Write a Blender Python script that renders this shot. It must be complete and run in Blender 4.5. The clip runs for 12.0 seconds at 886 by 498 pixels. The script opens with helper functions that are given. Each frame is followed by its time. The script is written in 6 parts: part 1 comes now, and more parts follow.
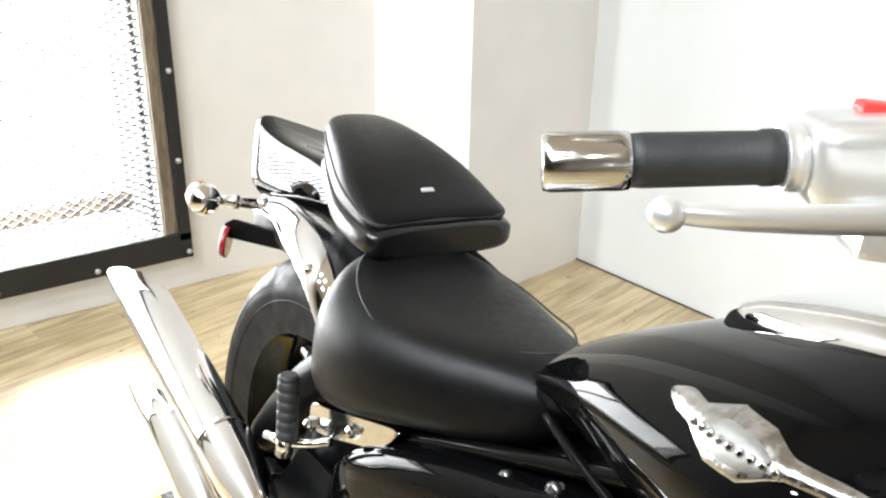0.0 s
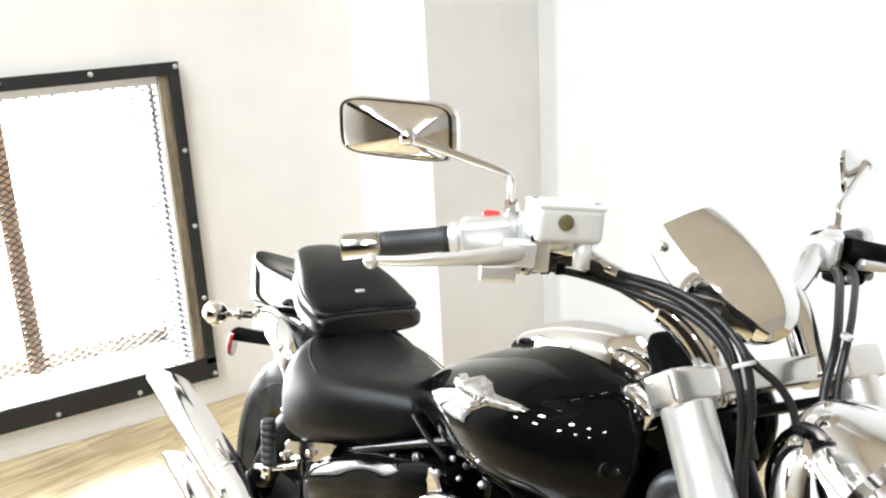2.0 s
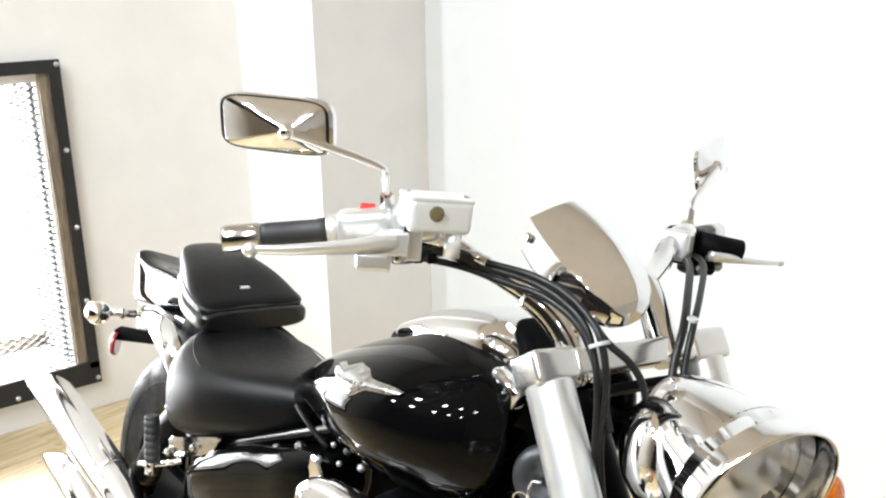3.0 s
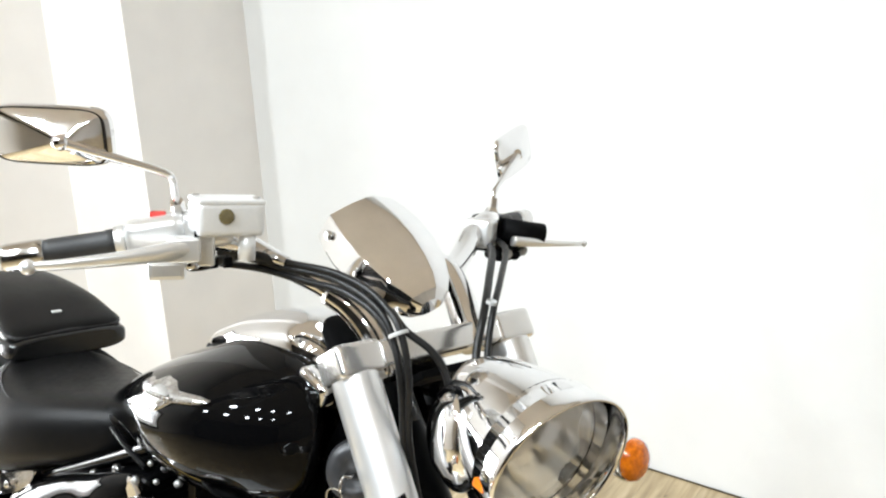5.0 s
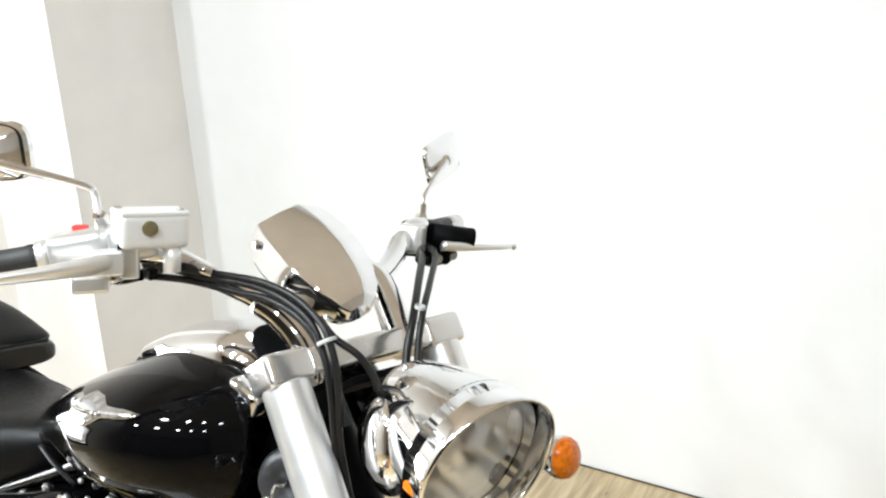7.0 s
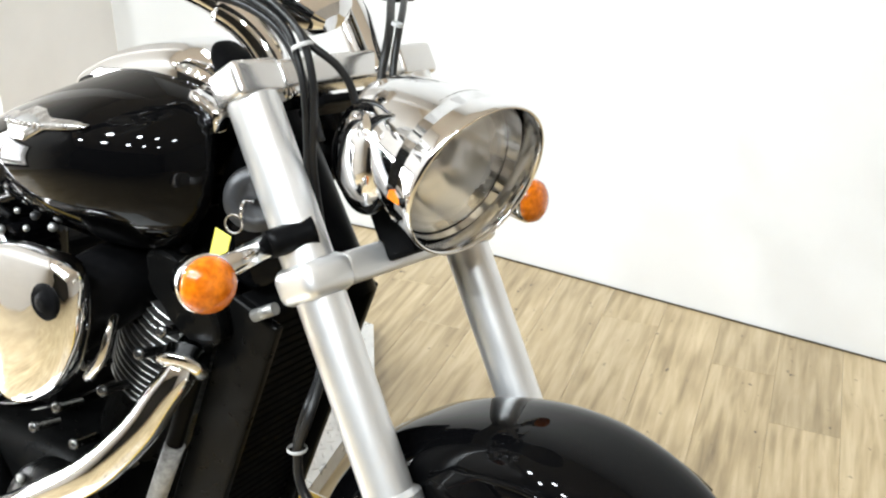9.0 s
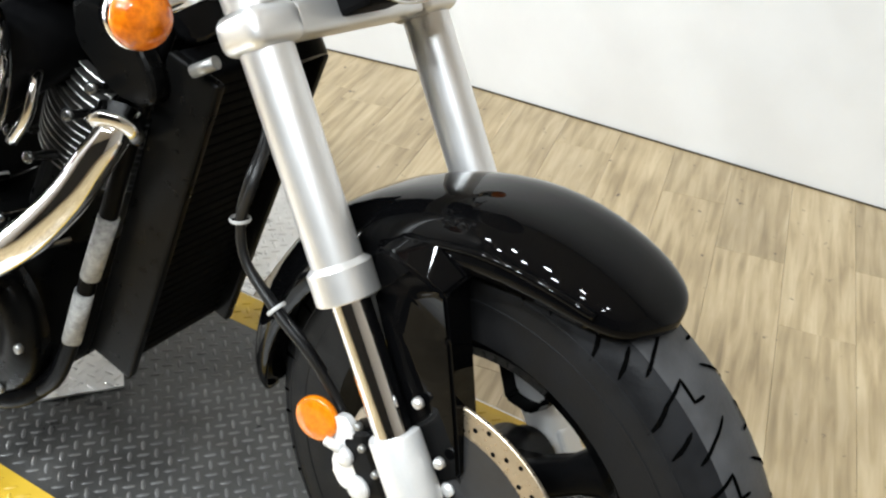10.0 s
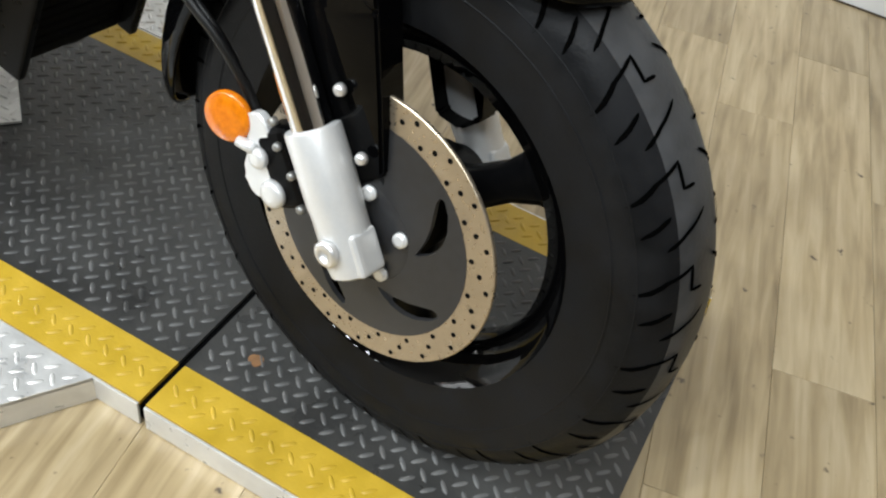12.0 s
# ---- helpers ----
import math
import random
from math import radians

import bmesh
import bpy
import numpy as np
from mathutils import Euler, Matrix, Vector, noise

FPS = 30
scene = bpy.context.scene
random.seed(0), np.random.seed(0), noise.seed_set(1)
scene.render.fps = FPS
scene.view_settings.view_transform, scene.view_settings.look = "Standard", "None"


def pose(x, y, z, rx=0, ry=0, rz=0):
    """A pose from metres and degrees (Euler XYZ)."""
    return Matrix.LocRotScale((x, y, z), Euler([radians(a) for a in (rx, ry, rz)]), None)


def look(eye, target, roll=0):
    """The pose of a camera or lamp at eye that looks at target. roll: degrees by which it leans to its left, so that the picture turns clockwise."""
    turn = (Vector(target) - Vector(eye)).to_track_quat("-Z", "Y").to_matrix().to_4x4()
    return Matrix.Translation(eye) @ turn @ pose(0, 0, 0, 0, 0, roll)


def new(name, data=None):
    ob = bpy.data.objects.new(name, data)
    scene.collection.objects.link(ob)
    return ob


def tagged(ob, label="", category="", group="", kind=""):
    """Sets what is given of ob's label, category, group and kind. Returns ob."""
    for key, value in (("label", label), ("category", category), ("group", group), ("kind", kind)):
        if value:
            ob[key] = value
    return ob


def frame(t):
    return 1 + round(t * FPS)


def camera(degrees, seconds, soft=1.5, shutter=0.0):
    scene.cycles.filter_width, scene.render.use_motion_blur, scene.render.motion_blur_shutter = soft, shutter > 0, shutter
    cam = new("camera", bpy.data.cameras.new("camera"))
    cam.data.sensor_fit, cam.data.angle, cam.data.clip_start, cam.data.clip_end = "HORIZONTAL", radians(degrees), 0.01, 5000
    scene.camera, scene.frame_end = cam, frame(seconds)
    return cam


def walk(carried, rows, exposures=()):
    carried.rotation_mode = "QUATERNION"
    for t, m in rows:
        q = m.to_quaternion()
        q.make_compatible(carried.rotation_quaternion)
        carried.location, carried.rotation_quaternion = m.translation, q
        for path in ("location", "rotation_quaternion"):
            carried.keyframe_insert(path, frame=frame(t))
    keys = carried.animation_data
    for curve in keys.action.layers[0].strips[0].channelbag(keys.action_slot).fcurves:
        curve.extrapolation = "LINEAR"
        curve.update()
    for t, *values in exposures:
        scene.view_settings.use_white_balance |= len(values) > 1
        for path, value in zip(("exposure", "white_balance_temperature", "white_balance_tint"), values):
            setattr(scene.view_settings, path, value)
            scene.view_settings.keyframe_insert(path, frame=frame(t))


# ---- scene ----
cam = camera(50.71, 12.0, soft=2.2)
PATH = [
    (0, (-0.3240, -0.4681, 1.2585), (-1.8364, 0.5202, 0.4007), 1.16),
    (0.5, (-0.0934, -0.5181, 1.3092), (-1.7166, 0.3811, 0.5632), -2.60),
    (1, (0.1730, -0.4767, 1.3241), (-1.5146, 0.3238, 0.6092), -2.77),
    (1.5, (0.2563, -0.5119, 1.3516), (-1.4358, 0.3606, 0.7388), -2.09),
    (2, (0.2311, -0.5943, 1.3836), (-1.4128, 0.3899, 0.8102), -3.00),
    (2.5, (0.2608, -0.6176, 1.3854), (-1.3120, 0.4790, 0.8164), -0.68),
    (3, (0.2885, -0.6088, 1.3810), (-1.2297, 0.5627, 0.8130), -1.18),
    (3.5, (0.2969, -0.5888, 1.3647), (-1.1520, 0.6454, 0.7504), -1.37),
    (3.7, (0.3064, -0.5915, 1.3630), (-1.1101, 0.6783, 0.7456), -1.35),
    (5.5, (0.3499, -0.5542, 1.3700), (-0.9430, 0.8697, 0.8215), -3.45),
    (6.5, (0.3652, -0.5520, 1.3742), (-0.8735, 0.9189, 0.8248), -3.62),
    (8.3, (0.3312, -0.5804, 1.3094), (-0.8225, 0.9072, 0.6341), -1.73),
    (8.5, (0.3128, -0.5742, 1.2952), (-0.8142, 0.8959, 0.5411), -0.76),
    (9, (0.2860, -0.6017, 1.2351), (-0.7059, 0.8880, 0.3423), 0.74),
    (9.5, (0.2766, -0.6111, 1.1871), (-0.6087, 0.8673, 0.1719), 3.25),
    (10, (0.2788, -0.6012, 1.1248), (-0.5233, 0.8246, -0.0258), 4.71),
    (10.5, (0.2782, -0.6018, 1.0638), (-0.4308, 0.7874, -0.1882), 7.63),
    (11, (0.2857, -0.6029, 1.0134), (-0.3525, 0.7488, -0.3154), 9.02),
    (11.5, (0.2977, -0.6031, 0.9824), (-0.2597, 0.7272, -0.4031), 10.10),
    (12, (0.3052, -0.6105, 0.9679), (-0.2279, 0.7107, -0.4357), 11.71),
]
walk(cam, [(t, look(eye, target, roll)) for t, eye, target, roll in PATH],
     exposures=[(0.0, -0.2), (1.0, -0.05), (2.5, -0.15), (6.5, -0.25), (8.5, -0.12), (10.0, -0.32), (11.0, -0.60), (12.0, -0.74)])

# ---- world and light ----
world = bpy.data.worlds.new("world")
scene.world = world
world.use_nodes = True
world.node_tree.nodes["Background"].inputs[0].default_value = (0.9, 0.95, 1.0, 1)
world.node_tree.nodes["Background"].inputs[1].default_value = 0.3


def area_lamp(name, place, target, size, watts, colour=(0.87, 0.95, 1.0), shape="DISK", size_y=None, spread=180):
    data = bpy.data.lights.new(name, "AREA")
    data.shape, data.size, data.energy, data.color = shape, size, watts, colour
    data.spread = radians(spread)
    if size_y:
        data.size_y = size_y
    ob = new(name, data)
    ob.matrix_world = look(place, target)
    return ob


LAMP_Z = 3.27
LAMP_SPOTS = [(x, y) for y in (-1.6, -2.7) for x in (-2.3, -1.4, -0.5, 0.4, 1.5)]
for lx, ly in LAMP_SPOTS:
    area_lamp("downlight_beam", (lx, ly, LAMP_Z - 0.03), (lx * 0.75 - 0.1, 0.0, 0.0), 0.18, 14 if lx > 0 else 24, spread=128)
area_lamp("window_daylight", (-3.16, -0.55, 0.60), (0, -0.55, 0.60), 1.47, 135, (0.92, 0.965, 1.0), "RECTANGLE", 0.94)


# ---- materials ----
def material(name, base, rough=0.5, metal=0.0, vary=0.12, scale=40, bump=0.0, bump_scale=200, coat=0.0, fine=6.0, spec=0.5, stretch=None, rough_vary=0.1, tint=None, per_object=0.0, coat_rough=0.03, turned=0.0):
    """Principled surface with two scales of variation in colour and gloss, and fine relief."""
    m = bpy.data.materials.new(name)
    m.use_nodes = True
    n, l = m.node_tree.nodes, m.node_tree.links
    p = n["Principled BSDF"]
    p.inputs["Metallic"].default_value = metal
    p.inputs["Coat Weight"].default_value = coat
    p.inputs["Coat Roughness"].default_value = coat_rough
    p.inputs["Specular IOR Level"].default_value = spec
    p.inputs["Anisotropic"].default_value = turned
    coord = n.new("ShaderNodeTexCoord")
    mapping = n.new("ShaderNodeMapping")
    if stretch:
        mapping.inputs["Scale"].default_value = stretch
    l.new(coord.outputs["Object"], mapping.inputs["Vector"])
    big, small = n.new("ShaderNodeTexNoise"), n.new("ShaderNodeTexNoise")
    big.inputs["Scale"].default_value, small.inputs["Scale"].default_value = scale / fine, scale
    big.inputs["Detail"].default_value, small.inputs["Detail"].default_value = 4, 6
    for t in (big, small):
        l.new(mapping.outputs["Vector"], t.inputs["Vector"])
    mix = n.new("ShaderNodeMath")
    mix.operation = "ADD"
    l.new(big.outputs["Fac"], mix.inputs[0])
    l.new(small.outputs["Fac"], mix.inputs[1])
    ramp = n.new("ShaderNodeMapRange")
    ramp.inputs["From Min"].default_value, ramp.inputs["From Max"].default_value = 0.6, 1.4
    l.new(mix.outputs[0], ramp.inputs["Value"])
    mc = n.new("ShaderNodeMix")
    mc.data_type = "RGBA"
    dark = tuple(c * (1 - vary) for c in base)
    light = tint if tint else tuple(min(1, c * (1 + vary)) for c in base)
    mc.inputs["A"].default_value, mc.inputs["B"].default_value = (*dark, 1), (*light, 1)
    l.new(ramp.outputs["Result"], mc.inputs["Factor"])
    out = mc.outputs["Result"]
    if per_object:
        info, hsv, rng = n.new("ShaderNodeObjectInfo"), n.new("ShaderNodeHueSaturation"), n.new("ShaderNodeMapRange")
        rng.inputs["To Min"].default_value, rng.inputs["To Max"].default_value = 1 - per_object, 1 + per_object
        l.new(info.outputs["Random"], rng.inputs["Value"])
        l.new(rng.outputs["Result"], hsv.inputs["Value"])
        l.new(out, hsv.inputs["Color"])
        out = hsv.outputs["Color"]
    l.new(out, p.inputs["Base Color"])
    rr = n.new("ShaderNodeMapRange")
    rr.inputs["From Min"].default_value, rr.inputs["From Max"].default_value = 0.35, 0.65
    rr.inputs["To Min"].default_value, rr.inputs["To Max"].default_value = rough * (1 - rough_vary), min(1, rough * (1 + rough_vary))
    l.new(small.outputs["Fac"], rr.inputs["Value"])
    l.new(rr.outputs["Result"], p.inputs["Roughness"])
    if bump:
        b, bt = n.new("ShaderNodeBump"), n.new("ShaderNodeTexNoise")
        bt.inputs["Scale"].default_value, bt.inputs["Detail"].default_value = bump_scale, 5
        l.new(mapping.outputs["Vector"], bt.inputs["Vector"])
        b.inputs["Strength"].default_value, b.inputs["Distance"].default_value = bump, 0.002
        l.new(bt.outputs["Fac"], b.inputs["Height"])
        l.new(b.outputs["Normal"], p.inputs["Normal"])
    return m


def glass(name, base, rough=0.02, trans=1.0, ior=1.45, coat=0.0):
    m = bpy.data.materials.new(name)
    m.use_nodes = True
    p = m.node_tree.nodes["Principled BSDF"]
    p.inputs["Base Color"].default_value = (*base, 1)
    p.inputs["Roughness"].default_value = rough
    p.inputs["Transmission Weight"].default_value = trans
    p.inputs["IOR"].default_value = ior
    p.inputs["Coat Weight"].default_value = coat
    p.inputs["Coat Roughness"].default_value = 0.02
    return m


def glow(name, colour, strength):
    m = bpy.data.materials.new(name)
    m.use_nodes = True
    p = m.node_tree.nodes["Principled BSDF"]
    p.inputs["Base Color"].default_value = (*colour, 1)
    p.inputs["Emission Color"].default_value = (*colour, 1)
    p.inputs["Emission Strength"].default_value = strength
    return m


def wood_planks(name, stops, scale):
    """Vinyl oak with long streaks, blotches and small knots; each board has its own tone and grain."""
    m = bpy.data.materials.new(name)
    m.use_nodes = True
    n, l = m.node_tree.nodes, m.node_tree.links
    p = n["Principled BSDF"]
    coord, info = n.new("ShaderNodeTexCoord"), n.new("ShaderNodeObjectInfo")
    shift, mapping = n.new("ShaderNodeVectorMath"), n.new("ShaderNodeMapping")
    scaled = n.new("ShaderNodeVectorMath")
    scaled.operation = "SCALE"
    scaled.inputs[0].default_value = (7.3, 11.1, 3.7)
    l.new(info.outputs["Random"], scaled.inputs["Scale"])
    l.new(coord.outputs["Object"], shift.inputs[0])
    l.new(scaled.outputs[0], shift.inputs[1])
    mapping.inputs["Scale"].default_value = (1.0, 11.0, 1.0)
    l.new(shift.outputs[0], mapping.inputs["Vector"])
    streak, blotch, knots = n.new("ShaderNodeTexNoise"), n.new("ShaderNodeTexNoise"), n.new("ShaderNodeTexNoise")
    streak.inputs["Scale"].default_value, streak.inputs["Detail"].default_value, streak.inputs["Distortion"].default_value = scale, 9, 0.45
    blotch.inputs["Scale"].default_value, blotch.inputs["Detail"].default_value = 3.2, 4
    knots.inputs["Scale"].default_value, knots.inputs["Detail"].default_value = 38, 3
    l.new(mapping.outputs[0], streak.inputs["Vector"])
    l.new(shift.outputs[0], blotch.inputs["Vector"])
    l.new(shift.outputs[0], knots.inputs["Vector"])
    add = n.new("ShaderNodeMath")
    add.operation = "MULTIPLY_ADD"
    add.inputs[1].default_value = 0.55
    l.new(blotch.outputs["Fac"], add.inputs[0])
    l.new(streak.outputs["Fac"], add.inputs[2])
    ramp = n.new("ShaderNodeValToRGB")
    e = ramp.color_ramp.elements
    e[0].position, e[0].color = stops[0][0], (*stops[0][1], 1)
    e[1].position, e[1].color = stops[-1][0], (*stops[-1][1], 1)
    for pos, c in stops[1:-1]:
        e.new(pos).color = (*c, 1)
    l.new(add.outputs[0], ramp.inputs["Fac"])
    kr = n.new("ShaderNodeMapRange")
    kr.inputs["From Min"].default_value, kr.inputs["From Max"].default_value = 0.69, 0.76
    l.new(knots.outputs["Fac"], kr.inputs["Value"])
    mk = n.new("ShaderNodeMix")
    mk.data_type = "RGBA"
    mk.inputs["B"].default_value = (0.085, 0.06, 0.038, 1)
    l.new(kr.outputs["Result"], mk.inputs["Factor"])
    l.new(ramp.outputs["Color"], mk.inputs["A"])
    hsv, rng = n.new("ShaderNodeHueSaturation"), n.new("ShaderNodeMapRange")
    rng.inputs["To Min"].default_value, rng.inputs["To Max"].default_value = 0.92, 1.08
    l.new(info.outputs["Random"], rng.inputs["Value"])
    l.new(rng.outputs["Result"], hsv.inputs["Value"])
    l.new(mk.outputs["Result"], hsv.inputs["Color"])
    l.new(hsv.outputs["Color"], p.inputs["Base Color"])
    p.inputs["Roughness"].default_value = 0.29
    p.inputs["Coat Weight"].default_value = 0.35
    p.inputs["Coat Roughness"].default_value = 0.22
    b = n.new("ShaderNodeBump")
    b.inputs["Strength"].default_value, b.inputs["Distance"].default_value = 0.25, 0.001
    l.new(streak.outputs["Fac"], b.inputs["Height"])
    l.new(b.outputs["Normal"], p.inputs["Normal"])
    return m


M = {
    "chrome": material("chrome", (0.86, 0.86, 0.87), 0.055, 1.0, 0.05, 30, rough_vary=0.5),
    "chrome_worn": material("chrome_worn", (0.64, 0.635, 0.63), 0.12, 1.0, 0.10, 60, rough_vary=0.5),
    "aluminium": material("aluminium", (0.87, 0.868, 0.865), 0.38, 0.80, 0.012, 60, rough_vary=0.03),
    "silver_paint": material("silver_paint", (0.78, 0.78, 0.775), 0.36, 0.35, 0.03, 300, coat=0.2, rough_vary=0.1),
    "silver_polish": material("silver_polish", (0.78, 0.78, 0.775), 0.30, 0.75, 0.01, 60, rough_vary=0.04),
    "gloss_black": material("gloss_black", (0.0018, 0.0018, 0.002), 0.022, 0.0, 0.1, 20, spec=0.11),
    "satin_black": material("satin_black", (0.003, 0.003, 0.0033), 0.34, 0.0, 0.25, 70, bump=0.05, bump_scale=300, spec=0.06),
    "matt_black": material("matt_black", (0.003, 0.003, 0.0033), 0.6, 0.0, 0.3, 90, bump=0.12, bump_scale=260, spec=0.05),
    "rubber": material("rubber", (0.0060, 0.0062, 0.0068), 0.50, 0.0, 0.5, 26, bump=0.16, bump_scale=320, tint=(0.013, 0.0134, 0.0148), spec=0.12, rough_vary=0.3),
    "grip_rubber": material("grip_rubber", (0.022, 0.022, 0.0225), 0.55, 0.0, 0.2, 120, bump=0.15, bump_scale=500, spec=0.4),
    "vinyl": material("vinyl", (0.0040, 0.0039, 0.0041), 0.37, 0.0, 0.18, 120, bump=0.12, bump_scale=1100, rough_vary=0.12, spec=0.17),
    "stitch": material("stitch", (0.018, 0.018, 0.019), 0.6, 0.0, 0.1, 200),
    "cable": material("cable", (0.006, 0.006, 0.0063), 0.4, 0.0, 0.15, 150, bump=0.03, spec=0.4),
    "cable_tie": material("cable_tie", (0.45, 0.45, 0.44), 0.5, 0.0, 0.1, 100),
    "engine_black": material("engine_black", (0.003, 0.003, 0.003), 0.3, 0.0, 0.3, 50, bump=0.08, bump_scale=150, spec=0.09),
    "tape": material("tape", (0.40, 0.39, 0.38), 0.6, 0.0, 0.7, 130, bump=0.3, bump_scale=200, tint=(0.55, 0.55, 0.54)),
    "glare_lens": material("glare_lens", (0.75, 0.70, 0.70), 0.12, 0.0, 0.05, 100, coat=1.0),
    "clamp_alloy": material("clamp_alloy", (0.84, 0.83, 0.82), 0.22, 0.88, 0.02, 60, rough_vary=0.05),
    "lamp_silver": material("lamp_silver", (0.96, 0.96, 0.96), 0.16, 0.70, 0.04, 30, rough_vary=0.3),
    "groove_shade": material("groove_shade", (0.0015, 0.0015, 0.0015), 0.9, 0.0, 0.1, 100, spec=0.0),
    "lamp_trim": material("lamp_trim", (0.6, 0.6, 0.6), 0.5, 0.0, 0.05, 40),
    "soffit_paint": material("soffit_paint", (0.80, 0.72, 0.63), 0.8, 0.0, 0.04, 9),
    "reveal_shade": material("reveal_shade", (0.16, 0.16, 0.16), 0.8, 0.0, 0.15, 12),
    "dark_alloy": material("dark_alloy", (0.038, 0.038, 0.040), 0.38, 0.3, 0.2, 90, rough_vary=0.2),
    "deep_black": material("deep_black", (0.0025, 0.0025, 0.0027), 0.6, 0.0, 0.3, 90, spec=0.05),
    # paler than rubber: dust and wear, plus sheen put into the colour
    "tread_rubber": material("tread_rubber", (0.024, 0.0245, 0.026), 0.5, 0.0, 0.4, 30, bump=0.25, bump_scale=260, tint=(0.070, 0.071, 0.075), spec=0.38),
    "plate_worn": material("plate_worn", (0.05, 0.05, 0.05), 0.40, 0.1, 0.6, 14, tint=(0.19, 0.188, 0.184), rough_vary=0.3),
    "rust": material("rust", (0.24, 0.12, 0.05), 0.7, 0.0, 0.3, 300),
    "badge_metal": material("badge_metal", (0.52, 0.515, 0.51), 0.24, 1.0, 0.45, 90, bump=0.35, bump_scale=160, rough_vary=0.4),
    "vinyl_smooth": material("vinyl_smooth", (0.006, 0.006, 0.0062), 0.24, 0.0, 0.15, 120, spec=0.5),
    "fin_edge": material("fin_edge", (0.27, 0.265, 0.255), 0.35, 0.9, 0.2, 80),
    "cast_grey": material("cast_grey", (0.35, 0.35, 0.34), 0.45, 0.8, 0.25, 120, bump=0.2, bump_scale=200),
    "disc_steel": material("disc_steel", (0.46, 0.385, 0.29), 0.36, 0.8, 0.12, 200, rough_vary=0.3),
    # near-black that puts shade into holes and gaps; also the radiator's fins
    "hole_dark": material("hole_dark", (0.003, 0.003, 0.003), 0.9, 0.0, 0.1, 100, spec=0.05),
    "red_plastic": material("red_plastic", (0.75, 0.05, 0.04), 0.35, 0.0, 0.05, 100),
    "red_lens": material("red_lens", (0.25, 0.01, 0.02), 0.15, 0.0, 0.05, 100, coat=1.0),
    # brighter yellow patches stand for highlights in the lens facets, as colour
    "amber": material("amber", (0.66, 0.065, 0.002), 0.16, 0.0, 0.5, 160, coat=0.4, tint=(1.0, 0.27, 0.008), spec=0.35),
    "amber_flat": material("amber_flat", (0.66, 0.13, 0.002), 0.2, 0.0, 0.2, 160, coat=0.4, tint=(0.88, 0.25, 0.006)),
    "clear_lens": glass("clear_lens", (1.0, 1.0, 1.0), 0.0, ior=1.02, coat=0.8),
    "mirror": material("mirror", (0.85, 0.85, 0.86), 0.01, 1.0, 0.01, 10),
    "sight_glass": material("sight_glass", (0.16, 0.13, 0.06), 0.1, 0.2, 0.2, 200, coat=1.0),
    "yellow_tag": material("yellow_tag", (0.8, 0.72, 0.12), 0.5, 0.0, 0.06, 90),
    "wall_paint": material("wall_paint", (0.735, 0.732, 0.722), 0.62, 0.0, 0.035, 9, bump=0.04, bump_scale=120),
    # paler than wall_paint: light the west faces lack is put into the colour
    "cream_paint": material("cream_paint", (0.85, 0.82, 0.79), 0.62, 0.0, 0.05, 7, bump=0.04, bump_scale=120),
    "ceiling_paint": material("ceiling_paint", (0.84, 0.765, 0.68), 0.85, 0.0, 0.05, 9),
    "far_paint": material("far_paint", (0.03, 0.028, 0.027), 0.75, 0.0, 0.3, 6),
    "east_paint": material("east_paint", (0.68, 0.655, 0.62), 0.75, 0.0, 0.12, 6),
    "bolt_dark": material("bolt_dark", (0.16, 0.16, 0.16), 0.25, 0.9, 0.1, 100),
    "subfloor": material("subfloor", (0.05, 0.035, 0.02), 0.8, 0.0, 0.3, 40),
    "plate_black": material("plate_black", (0.013, 0.013, 0.0133), 0.36, 0.0, 0.6, 7, bump=0.25, bump_scale=220, tint=(0.075, 0.0735, 0.070), rough_vary=0.35, spec=0.5),
    "plate_yellow": material("plate_yellow", (0.54, 0.35, 0.028), 0.42, 0.0, 0.22, 22, bump=0.15, bump_scale=220, rough_vary=0.25),
    "plate_silver": material("plate_silver", (0.72, 0.715, 0.70), 0.36, 0.45, 0.18, 30, bump=0.1, bump_scale=200, rough_vary=0.3),
    "steel_black": material("steel_black", (0.016, 0.016, 0.017), 0.5, 0.1, 0.3, 30, bump=0.1),
    "mesh_steel": material("mesh_steel", (0.03, 0.03, 0.032), 0.5, 0.4, 0.3, 60),
    "old_wood": material("old_wood", (0.16, 0.11, 0.07), 0.7, 0.0, 0.5, 30, bump=0.4, bump_scale=60, stretch=(6, 6, 0.8), tint=(0.34, 0.27, 0.19)),
    # paler than the post's own wood; window glare is put into the colour
    "orange_wood": material("orange_wood", (0.92, 0.58, 0.36), 0.6, 0.0, 0.2, 30, stretch=(8, 8, 0.8)),
    "zinc": material("zinc", (0.6, 0.6, 0.6), 0.35, 0.9, 0.2, 150),
    "sky_glow": glow("sky_glow", (0.98, 0.99, 1.0), 9.0),
    "floor_wood": wood_planks("floor_wood", [(0.43, (0.185, 0.133, 0.070)), (0.60, (0.332, 0.247, 0.132)), (0.80, (0.468, 0.359, 0.205)), (1.0, (0.58, 0.468, 0.295))], 4.5),
}


# ---- mesh builders ----
def bm_new():
    return bmesh.new()


